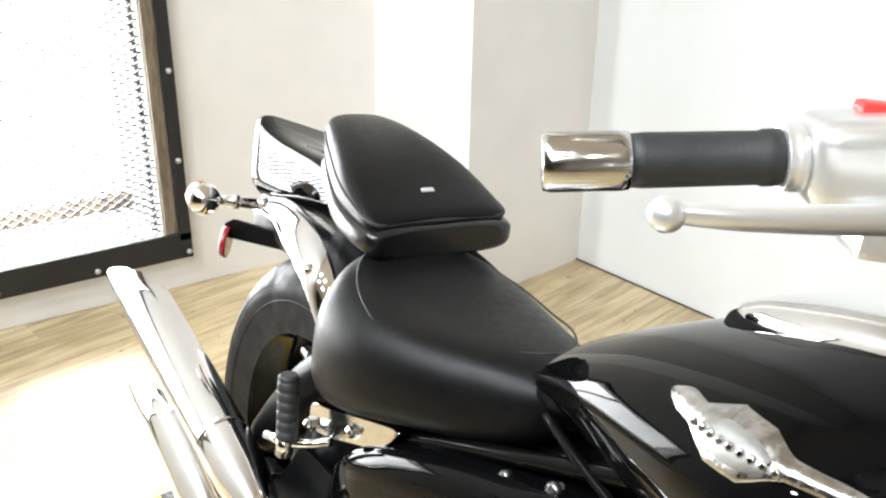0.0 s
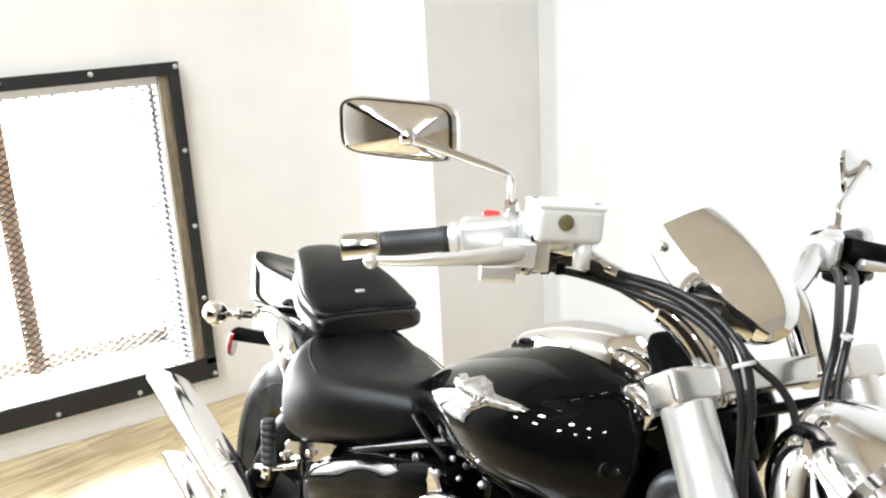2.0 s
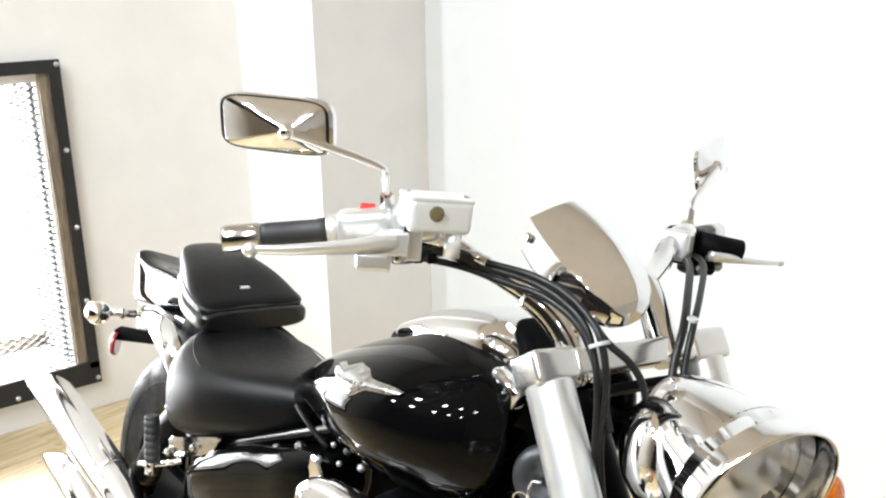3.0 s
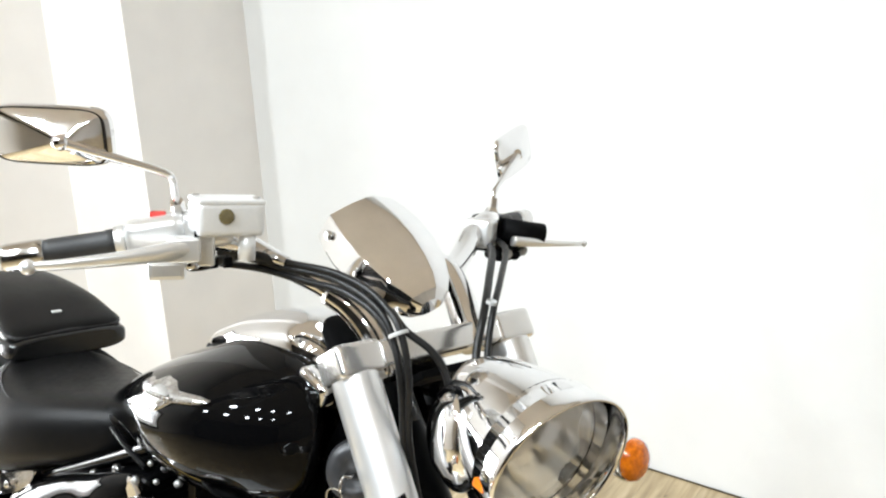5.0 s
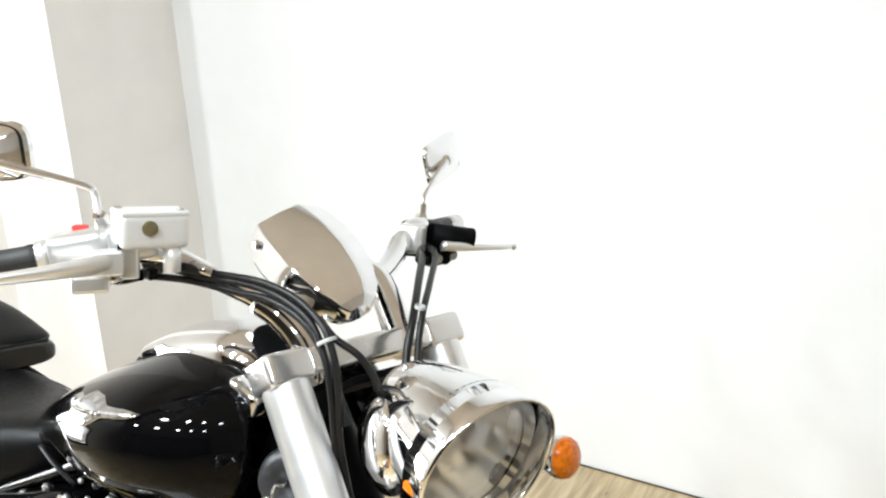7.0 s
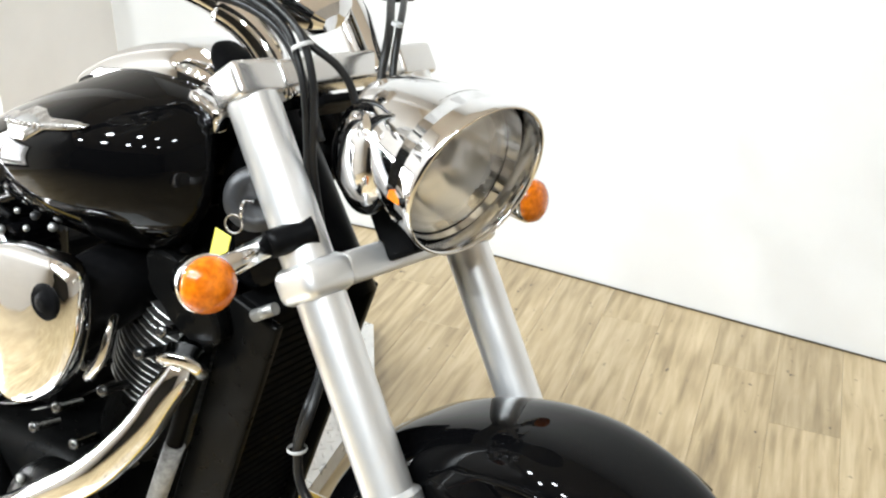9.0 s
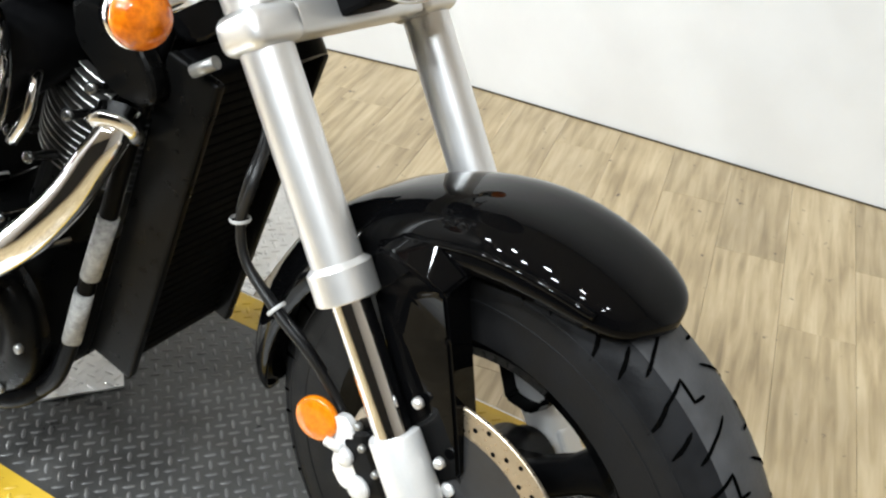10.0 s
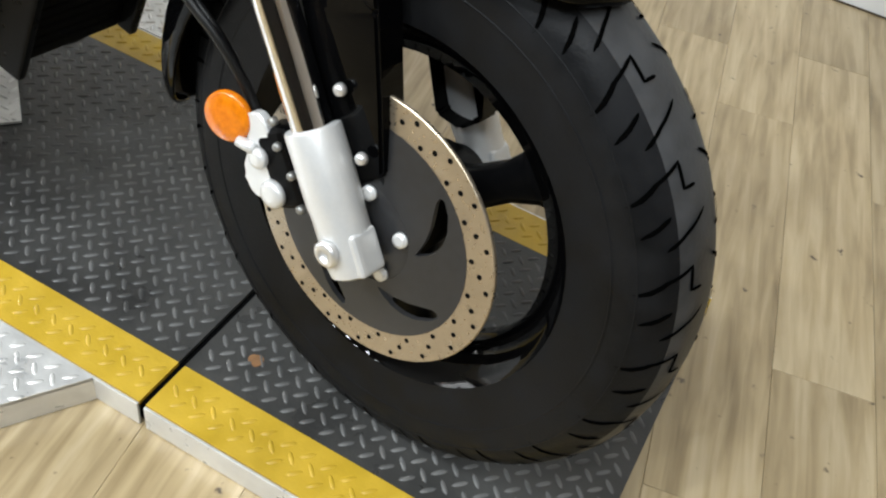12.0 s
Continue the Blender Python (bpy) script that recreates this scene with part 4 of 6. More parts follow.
for side in (-1, 1):
    indicator("front_indicator", (-0.284, -0.246, 0.802) if side < 0 else (-0.265, 0.227, 0.796), fork_point(0.58, side * 0.15), (0.93, side * 0.12, 0.1), 0.0285, M["amber"], "round amber indicator in a chrome cup", front)
    bm = bm_new()
    tube(bm, [fork_point(0.58, side * 0.112, 0.020), fork_point(0.58, side * 0.128, 0.012), fork_point(0.58, side * 0.158)], [0.017, 0.0165, 0.0145], 18, 4)
    front("indicator_mount", bm, M["satin_black"])

# -- handlebar --
# shear and stretch that fit the handlebar parts to the camera's view
BARS = Matrix(((1, -0.06, 0, -0.042), (0, 1.10, 0, -0.055), (0, 0.035, 1, 0.09), (0, 0, 0, 1)))
SHAPE[0] = Matrix()
BAR = 0.0127
right_in, right_tip = Vector((-0.5614, -0.3002, 1.0863)), Vector((-0.6197, -0.4162, 1.0671))
left_in, left_tip = Vector((-0.495, 0.262, 0.955)), Vector((-0.565, 0.392, 0.935))
bm = bm_new()
tube(bm, [right_tip.lerp(right_in, 0.05), right_in, (-0.542, -0.261, 1.091), (-0.520, -0.180, 1.074), (-0.500, -0.140, 1.048), (-0.466, -0.110, 1.028), (-0.432, -0.092, 1.010), (-0.406, -0.080, 0.982), (-0.384, -0.072, 0.948)], BAR, 18, 8)
front("handlebar", bm, M["chrome"], "bent chrome handlebar tube")
bm = bm_new()
tube(bm, [(-0.456, -0.104, 1.022), (-0.430, -0.091, 1.007), (-0.406, -0.080, 0.981), (-0.382, -0.071, 0.935)], [0.0168, 0.0176, 0.0185, 0.0195], 20, 6)
front("bar_riser", bm, M["chrome"], "fat chrome handlebar riser")
bm = bm_new()
tube(bm, [BARS @ left_tip.lerp(left_in, 0.05), BARS @ left_in, (-0.5211, 0.200, 1.0686), (-0.5136, 0.175, 1.0643), (-0.502, 0.150, 1.054), (-0.481, 0.120, 1.040), (-0.463, 0.092, 1.030), (-0.448, 0.068, 1.022), (-0.430, 0.060, 1.004)], BAR + 0.002, 18, 8)
front("handlebar", bm, M["chrome"], "bent chrome handlebar tube")
bm = bm_new()
tube(bm, [(-0.376, 0.058, 0.948), (-0.399, 0.060, 0.9713), (-0.417, 0.062, 0.993), (-0.431, 0.062, 1.012), (-0.446, 0.060, 1.028), (-0.470, 0.050, 1.040)], [0.0215, 0.0205, 0.0195, 0.0185, 0.0175, 0.016], 24, 6)
front("bar_riser", bm, M["chrome"], "fat chrome handlebar riser")
for a, b, tip in ((right_in, right_tip, True), (left_in, left_tip, False)):
    SHAPE[0] = Matrix() if tip else BARS
    d = (b - a).normalized()
    n = (b - a).length
    m = frame_to(a, d, (0, 0, 1))
    bm = bm_new()
    lathe(bm, [(0.0125, 0.012), (0.0145, 0.014), (0.0145, 0.022), (0.0136, 0.024), (0.0140, 0.06), (0.0142, n - 0.05), (0.0136, n - 0.043)], m, 28)
    grip = front("grip", bm, M["grip_rubber"], "black rubber handlebar grip")
    bm = bm_new()
    lathe(bm, [(0.0125, n - 0.044), (0.0150, n - 0.043), (0.0153, n - 0.038), (0.0153, n - 0.004), (0.0142, n), (0.008, n + 0.0005)], m, 28)
    part("end_cap", bm, M["chrome_worn"], grip, "chrome grip end cap")
    bm = bm_new()
    lathe(bm, [(0.013, 0.002), (0.0175, 0.003), (0.0175, 0.008), (0.0165, 0.012), (0.0175, 0.013)], m, 24)
    part("grip_flange", bm, M["aluminium"], grip)


def bar_box(a, b, t, size, lift=(0, 0, 0), bevel=0.006):
    d = (b - a).normalized()
    m = frame_to(a + (b - a) * t + Vector(lift), d, (0, 0, 1))
    bm = bm_new()
    box(bm, size, m, bevel, 3)
    return bm


SHAPE[0] = Matrix()
d_r = (right_tip - right_in).normalized()
sw = sharpen(front("switch_housing", bar_box(right_in - d_r * 0.062, right_in, 0.5, (0.046, 0.044, 0.066), (0.0, 0.0, -0.002), 0.012), M["silver_polish"], "silver switch housing"), 50)
bm = bm_new()
box(bm, (0.014, 0.018, 0.008), Matrix.Translation((-0.556, -0.268, 1.112)) @ Matrix.Rotation(radians(-27), 4, "Z"), 0.003)
part("kill_switch", bm, M["red_plastic"], sw, "red rocker switch")
bm = bm_new()
box(bm, (0.034, 0.040, 0.022), Matrix.Translation((-0.525, -0.272, 1.058)) @ Matrix.Rotation(radians(-27), 4, "Z"), 0.005)
part("switch_box", bm, M["silver_polish"], sw)
for k in range(3):
    bm = bm_new()
    box(bm, (0.004, 0.010, 0.012), Matrix.Translation((-0.502 + 0.006 * k, -0.245 + 0.014 * k, 1.064)), 0.001)
    part("switch_contact", bm, M["matt_black"], sw)
perch = sharpen(front("brake_perch", bar_box(right_in - d_r * 0.092, right_in, 0.08, (0.042, 0.046, 0.052), (0.006, 0.0, 0.002), 0.010), M["silver_polish"], "silver brake lever perch"), 50)
turn_p = Matrix.Rotation(radians(-27), 4, "Z")
bm = bm_new()
box(bm, (0.030, 0.018, 0.046), Matrix.Translation((-0.490, -0.242, 1.0885)) @ turn_p, 0.003, 3)
sharpen(part("perch_clamp", bm, M["silver_polish"], perch, "silver clamp block beside the lever"), 40)
# solid block; the shade between clamp and lever is put into its colour
bm = bm_new()
box(bm, (0.024, 0.004, 0.034), Matrix.Translation((-0.486, -0.2545, 1.089)) @ turn_p, 0.0005, 1)
part("perch_shade", bm, M["hole_dark"], perch, "dark block beside the lever, with a gap's shade in its colour")
bm = bm_new()
box(bm, (0.024, 0.034, 0.026), Matrix.Translation((-0.484, -0.270, 1.0865)) @ turn_p, 0.003, 3)
sharpen(part("lever_knuckle", bm, M["silver_polish"], perch, "silver lever knuckle"), 40)
bm = bm_new()
lathe(bm, [(0.0075, 0), (0.0075, 0.010), (0.005, 0.012)], frame_to((-0.484, -0.262, 1.075), (0.1, 0, -1)), 14)
part("pivot_bolt", bm, M["chrome_worn"], perch)
# brake fluid reservoir
rm = Matrix.Translation((-0.483, -0.222, 1.117)) @ Matrix.Rotation(radians(-10), 4, "Z") @ Matrix.Rotation(radians(-3), 4, "X")
bm = bm_new()
box(bm, (0.046, 0.074, 0.038), rm @ Matrix.Translation((0, 0.001, 0)), 0.008, 4)
tank_r = sharpen(front("brake_reservoir", bm, M["silver_paint"], "silver brake fluid reservoir"), 50)
bm = bm_new()
box(bm, (0.0455, 0.0735, 0.006), rm @ Matrix.Translation((0, 0.001, 0.0185)), 0.0028, 3)
lid = part("reservoir_lid", bm, M["silver_paint"], tank_r, "screwed-down reservoir lid")
for sx, sy in ((0.012, 0.03), (-0.012, -0.03)):
    bm = bm_new()
    lathe(bm, [(0.004, 0), (0.004, 0.0012), (0.002, 0.0016)], rm @ Matrix.Translation((sx, sy, 0.0222)), 12)
    part("lid_screw", bm, M["chrome_worn"], lid)
bm = bm_new()
lathe(bm, [(0.0085, 0), (0.0085, 0.0015), (0.007, 0.002), (0.002, 0.0021)], rm @ frame_to((0.0235, -0.006, 0.004), (1, 0, 0), (0, 0, 1)), 24)
part("sight_glass", bm, M["sight_glass"], tank_r, "round amber sight glass")
bm = bm_new()
tube(bm, [rm @ Vector((0.010, 0.022, -0.016)), rm @ Vector((0.010, 0.022, -0.046))], 0.0095, 14)
part("reservoir_foot", bm, M["silver_paint"], tank_r)


def lever(pivot, tip, name, label, thick=1.0):
    pivot, tip = Vector(pivot), Vector(tip)
    d = tip - pivot
    bm = bm_new()
    side = Vector((0.010, 0, 0))
    tube(bm, [pivot, pivot + d * 0.18 + side * 0.6, pivot + d * 0.45 + side, pivot + d * 0.8 + side * 0.7, tip - d * 0.04, tip], [r * thick for r in (0.0135, 0.0128, 0.0092, 0.0068, 0.0056, 0.0052)], 14, 6, flat=0.75)
    bmesh.ops.create_uvsphere(bm, u_segments=16, v_segments=10, radius=0.0080 * thick, matrix=Matrix.Translation(tip))
    for f in bm.faces:
        f.smooth = True
    return front(name, bm, M["silver_polish"], label)


lever((-0.482, -0.262, 1.0865), (-0.517, -0.4191, 1.0783), "brake_lever", "silver brake lever")
SHAPE[0] = BARS
lever((-0.430, 0.245, 0.945), (-0.437, 0.395, 0.916), "clutch_lever", "silver clutch lever", 0.62)
d_l = (left_tip - left_in).normalized()
sharpen(front("switch_housing", bar_box(left_in - d_l * 0.03, left_in, 0.5, (0.052, 0.050, 0.054), (0.006, 0, -0.008), 0.012), M["satin_black"], "black switch housing"), 50)
sharpen(front("clutch_perch", bar_box(left_in - d_l * 0.075, left_in, 0.12, (0.04, 0.04, 0.03), (0.012, 0.0, -0.004), 0.007), M["silver_polish"], "silver clutch lever perch"), 50)
bm = bm_new()
tube(bm, [(-0.455, 0.245, 0.958), (-0.430, 0.30, 0.945)], 0.0165, 18)
front("lever_boot", bm, M["matt_black"], "black rubber lever boot")
bm = bm_new()
box(bm, (0.040, 0.045, 0.030), Matrix.Translation((-0.468, 0.262, 0.925)), 0.010, 3)
pod_l = front("switch_pod", bm, M["satin_black"], "black round-edged switch cluster")
for k in range(3):
    bm = bm_new()
    lathe(bm, [(0.007, 0), (0.007, 0.006), (0.004, 0.009)], frame_to((-0.446, 0.248 + 0.014 * k, 0.924 - 0.004 * (k % 2)), (1, -0.2, 0)), 12)
    part("switch_button", bm, M["cast_grey"] if k != 1 else M["matt_black"], pod_l)


# -- mirrors --
def rear_mirror(corners_mid, facing, width, height, tilt, base, elbow, shift, deep=1.0):
    mid = Vector(corners_mid)
    f = Vector(facing).normalized()
    m = frame_to(mid, f, (0, 0, 1)) @ Matrix.Rotation(radians(tilt), 4, "Z")
    w, h = height / 2, width / 2
    loops = []

    def ring_at(s, z, n=5.0):
        return [m @ Vector((w * s * math.copysign(abs(math.cos(a)) ** (2 / n), math.cos(a)), h * s * math.copysign(abs(math.sin(a)) ** (2 / n), math.sin(a)) + (shift * (0.84 - s) / 0.74 if s < 0.84 else 0.0), z * deep)) for a in [2 * math.pi * k / 48 for k in range(48)]]
    bm = bm_new()
    rings(bm, [ring_at(0.93, -0.010), ring_at(1.0, -0.008), ring_at(1.0, 0.0), ring_at(0.96, 0.004), ring_at(0.90, 0.004, 6), ring_at(0.84, 0.0065, 9), ring_at(0.5, 0.015, 9), ring_at(0.16, 0.0255, 3), ring_at(0.1, 0.027, 2)])
    sh = sharpen(front("rear_mirror", bm, M["chrome"], "rectangular chrome rear-view mirror on a bent stem"), 30)
    bm = bm_new()
    rings(bm, [ring_at(0.90, -0.0105), ring_at(0.90, -0.0115)])
    part("mirror_glass", bm, M["mirror"], sh)
    knuckle = m @ Vector((0, shift, 0.028 * deep))
    bm = bm_new()
    bmesh.ops.create_uvsphere(bm, u_segments=20, v_segments=12, radius=0.009, matrix=Matrix.Translation(knuckle))
    for q in bm.faces:
        q.smooth = True
    e, b = Vector(elbow), Vector(base)
    tube(bm, [knuckle, knuckle.lerp(e, 0.3), knuckle.lerp(e, 0.9), e + (b - e) * 0.12, e + (b - e) * 0.5, b], [0.0070, 0.0052, 0.0042, 0.0040, 0.0040, 0.0046], 14, 8)
    part("mirror_stem", bm, M["chrome"], sh)
    bm = bm_new()
    lathe(bm, [(0.0115, -0.012), (0.0115, 0.0), (0.008, 0.006), (0.0075, 0.02)], frame_to(b, e - b, (1, 0, 0)), 6, smooth=False)
    part("stem_nut", bm, M["chrome"], sh)
    return sh


SHAPE[0] = Matrix()
rear_mirror((-0.5900, -0.3690, 1.2010), (0.63, -0.765, -0.13), 0.142, 0.064, 0, (-0.5547, -0.2434, 1.1120), (-0.526, -0.264, 1.1606), -0.030)
SHAPE[0] = BARS
rear_mirror((-0.55, 0.350, 1.049), (0.91, 0.38, 0.12), 0.115, 0.068, 10, (-0.487, 0.255, 0.976), (-0.492, 0.262, 1.005), 0.016, 0.5)

# -- chrome bar cover between the grips --
bm = bm_new()
SHAPE[0] = Matrix()
p0, p1 = Vector((-0.530, -0.022, 1.091)), Vector((-0.352, -0.038, 1.0165))
axis = (p1 - p0).normalized()
flat_side = (Vector((0, 1, 0)) - axis * axis.y).normalized()
nrm0 = flat_side.cross(axis).normalized()
if nrm0.z < 0:
    nrm0 = -nrm0
roll_c = radians(26)
nrm = nrm0 * math.cos(roll_c) - flat_side * math.sin(roll_c)
side = flat_side * math.cos(roll_c) + nrm0 * math.sin(roll_c)
loops = []
FACETS = ((-1.0, 0.12), (-0.60, 0.92), (0.0, 1.0), (0.52, 0.92), (1.0, 0.25), (0.8, -0.35), (0.0, -0.5), (-0.8, -0.40))
for q, w, h in ((0.0, 0.049, 0.022), (0.025, 0.053, 0.028), (0.15, 0.058, 0.031), (0.32, 0.061, 0.033), (0.55, 0.059, 0.034), (0.75, 0.050, 0.032), (0.88, 0.040, 0.028), (0.96, 0.028, 0.021), (1.0, 0.014, 0.012)):
    c = p0.lerp(p1, q)
    pts = [(u * w, v * h) for u, v in FACETS]
    loop = []
    for k in range(8):
        (u1, v1), (u2, v2) = pts[k], pts[(k + 1) % 8]
        for f in (0.04, 0.5, 0.96):
            loop.append(c + side * (u1 + (u2 - u1) * f) + nrm * (v1 + (v2 - v1) * f))
    loops.append(loop)
rings(bm, loops)
pod = sharpen(front("bar_cover", bm, M["chrome"], "faceted chrome cover over the handlebar clamp"), 22)
bm = bm_new()
lathe(bm, [(0.006, 0), (0.006, 0.003), (0.003, 0.005)], frame_to(p0.lerp(p1, 0.16) - side * 0.046 + nrm * 0.019, nrm * 0.55 - side), 12)
part("cover_screw", bm, M["chrome_worn"], pod)

# -- cables and hoses --


def hose(name, pts, r, label="", steer=True, mat="cable"):
    bm = bm_new()
    tube(bm, pts, r, 12, 8)
    return front(name, bm, M[mat], label) if steer else body(name, bm, M[mat], label)


SHAPE[0] = Matrix()
hose("throttle_cable", [(-0.505, -0.163, 1.064), (-0.481, -0.150, 1.058), (-0.426, -0.125, 1.055), (-0.382, -0.110, 1.045), (-0.350, -0.102, 1.028), (-0.326, -0.100, 1.007), (-0.312, -0.098, 0.960), (-0.318, -0.092, 0.890), (-0.322, -0.078, 0.830), (-0.33, -0.055, 0.760)], 0.0042, "black throttle cable")
hose("brake_hose", [(-0.524, -0.172, 1.057), (-0.480, -0.152, 1.052), (-0.440, -0.130, 1.049), (-0.396, -0.117, 1.042), (-0.356, -0.107, 1.024), (-0.336, -0.103, 0.998), (-0.320, -0.102, 0.950), (-0.323, -0.092, 0.860), (-0.326, -0.072, 0.780), (-0.326, -0.062, 0.700), (-0.300, -0.090, 0.648), (-0.2845, -0.122, 0.618), (-0.295, -0.125, 0.568), (-0.2837, -0.125, 0.5235), (-0.2328, -0.125, 0.4892), (-0.1912, -0.118, 0.458), (-0.180, -0.099, 0.419)], 0.0041, "black brake hose")
hose("wiring_harness", [(-0.545, -0.200, 1.051), (-0.505, -0.165, 1.047), (-0.455, -0.137, 1.039), (-0.408, -0.119, 1.035), (-0.366, -0.107, 1.019), (-0.341, -0.099, 0.990), (-0.323, -0.094, 0.950), (-0.310, -0.088, 0.909)], 0.0044, "black taped wiring harness")
hose("speed_cable", [(-0.352, -0.094, 1.022), (-0.328, -0.090, 1.004), (-0.306, -0.072, 0.984), (-0.294, -0.060, 0.955), (-0.290, -0.052, 0.900)], 0.0042, "thin black cable")
hose("lever_wire", [(-0.56, -0.245, 1.053), (-0.549, -0.232, 1.051), (-0.539, -0.215, 1.053), (-0.522, -0.195, 1.063), (-0.499, -0.17, 1.063), (-0.49, -0.152, 1.052)], [0.0045, 0.007, 0.006, 0.0055, 0.006, 0.0045], "black wires and switch under the brake lever perch")
hose("lever_switch", [(-0.538, -0.205, 1.067), (-0.521, -0.192, 1.069), (-0.509, -0.18, 1.065)], [0.006, 0.0085, 0.006], "small black brake light switch")
for c in ((-0.549, -0.232, 1.051), (-0.522, -0.195, 1.063)):
    bm = bm_new()
    lathe(bm, [(0.0055, -0.010), (0.0062, -0.008), (0.0062, 0.004), (0.004, 0.006)], frame_to(c, (0.1, -0.3, -1)), 12)
    front("perch_screw", bm, M["dark_alloy"], "dark lever pivot screw")
bm = bm_new()
tube(bm, [(-0.510, -0.165, 1.066), (-0.478, -0.149, 1.0578)], 0.0068, 14)
front("cable_ferrule", bm, M["chrome_worn"], "chrome cable ferrule")
SHAPE[0] = BARS
hose("clutch_cable", [(-0.455, 0.235, 0.945), (-0.40, 0.205, 0.945), (-0.335, 0.14, 0.93), (-0.298, 0.098, 0.91), (-0.285, 0.08, 0.87), (-0.27, 0.068, 0.82)], 0.0042, "black clutch cable")
hose("wiring_harness", [(-0.475, 0.228, 0.94), (-0.41, 0.19, 0.945), (-0.345, 0.13, 0.93), (-0.303, 0.088, 0.908), (-0.288, 0.066, 0.87), (-0.27, 0.05, 0.83)], 0.005, "black taped wiring harness")
SHAPE[0] = Matrix()
hose("lower_hose", [(-0.34, -0.05, 0.70), (-0.298, -0.085, 0.655), (-0.276, -0.123, 0.617), (-0.286, -0.130, 0.568), (-0.275, -0.131, 0.5235), (-0.226, -0.129, 0.484), (-0.185, -0.120, 0.450), (-0.158, -0.108, 0.41), (-0.140, -0.100, 0.375)], 0.0055, "black rubber hose")
for c, d, r in (((-0.327, -0.101, 1.003), (0.45, 0.05, -0.8), 0.022), ((-0.334, 0.038, 1.016), (-0.2, -0.1, -1), 0.0125), ((-0.2905, -0.1275, 0.568), (0.1, 0, -1), 0.022), ((-0.2295, -0.127, 0.4865), (0.75, 0.1, -0.6), 0.022)):
    bm = bm_new()
    lathe(bm, [(r * 0.50, -0.0022), (r * 0.53, -0.001), (r * 0.53, 0.001), (r * 0.50, 0.0022)], frame_to(c, d), 16, caps=(False, False))
    front("cable_tie", bm, M["cable_tie"], "pale plastic cable tie")

# the body's tables sheared and shifted back to fit the camera's view, wider and taller
SHAPE[0] = Matrix(((0.985, 0, 0, -0.055), (0, 1.10, 0, 0), (-0.03, 0, 1.12, -0.032), (0, 0, 0, 1)))

KEEP = SHAPE[0].copy()

# -- fuel tank --
def loft(rows, n_top=2.2, n_bot=2.2, steps=4, count=44, caps=(True, True), y0=0.0):
    bm = bm_new()
    rings(bm, [section(r[0], max(r[1], 0.002), r[2], r[3], r[4], n_top, n_bot, count, y0, r[5] if len(r) > 5 else 0.0) for r in blend_sections(rows, steps)], caps)
    return bm


TANK = [(-0.345, 0.035, 0.835, 0.775, 0.80), (-0.352, 0.085, 0.848, 0.735, 0.795), (-0.375, 0.125, 0.860, 0.700, 0.79), (-0.42, 0.160, 0.866, 0.672, 0.785), (-0.50, 0.182, 0.862, 0.658, 0.782), (-0.58, 0.180, 0.845, 0.655, 0.772),
        (-0.66, 0.160, 0.818, 0.658, 0.757), (-0.74, 0.133, 0.784, 0.664, 0.738), (-0.80, 0.110, 0.752, 0.668, 0.718), (-0.84, 0.095, 0.728, 0.672, 0.702)]
bm = loft(TANK, 2.1, 2.0, 5, 56)
# the front is hollowed between two lobes to clear the steering head
for v in bm.verts:
    if v.co.x > -0.62:
        lim = -0.352 - 0.150 * max(0.0, 1 - abs(v.co.y) / 0.105) ** 1.1
        v.co.x = -0.62 + (v.co.x + 0.62) * (lim + 0.62) / 0.275
fuel_tank = body("fuel_tank", bm, M["gloss_black"], "glossy black teardrop fuel tank")
bm = loft([(-0.775, 0.106, 0.752, 0.668, 0.715), (-0.81, 0.102, 0.735, 0.66, 0.702), (-0.845, 0.085, 0.716, 0.66, 0.69), (-0.865, 0.06, 0.702, 0.665, 0.682)], 2.3, 2.2, 3)
body("tank_tail", bm, M["satin_black"], "satin black cover behind the tank")
bm = loft([(-0.714, 0.010, 0.811, 0.79, 0.80), (-0.680, 0.032, 0.831, 0.79, 0.812), (-0.605, 0.058, 0.862, 0.80, 0.835), (-0.538, 0.070, 0.881, 0.81, 0.85), (-0.476, 0.073, 0.8925, 0.82, 0.858), (-0.445, 0.069, 0.888, 0.82, 0.855), (-0.424, 0.057, 0.877, 0.82, 0.85), (-0.412, 0.032, 0.863, 0.82, 0.843)], 2.3, 2.0, 5)
console = body("tank_console", bm, M["chrome"], "domed chrome console on the tank")
bm = loft([(-0.722, 0.012, 0.802, 0.77, 0.79), (-0.686, 0.036, 0.816, 0.77, 0.797), (-0.61, 0.063, 0.840, 0.78, 0.818), (-0.53, 0.076, 0.856, 0.80, 0.835), (-0.45, 0.076, 0.860, 0.81, 0.840), (-0.415, 0.060, 0.852, 0.80, 0.832)], 2.6, 2.0, 4)
part("console_trim", bm, M["matt_black"], console, "black edging under the console")
bm = loft([(-0.448, 0.012, 0.892, 0.875, 0.884), (-0.438, 0.022, 0.894, 0.86, 0.88), (-0.418, 0.028, 0.883, 0.845, 0.865), (-0.397, 0.028, 0.864, 0.835, 0.850), (-0.384, 0.018, 0.850, 0.835, 0.843)], 2.6, 2.4, 4, 32, y0=-0.022)
body("gauge_boot", bm, M["matt_black"], "black rubber boot in front of the console")
SHAPE[0] = Matrix()
bm = bm_new()
box(bm, (0.050, 0.026, 0.030), Matrix.Translation((-0.446, -0.092, 0.918)) @ Matrix.Rotation(radians(22), 4, "Y"), 0.009, 4)
sharpen(part("console_hinge", bm, M["chrome"], console, "chrome bracket at the console's front"), 50)
SHAPE[0] = KEEP

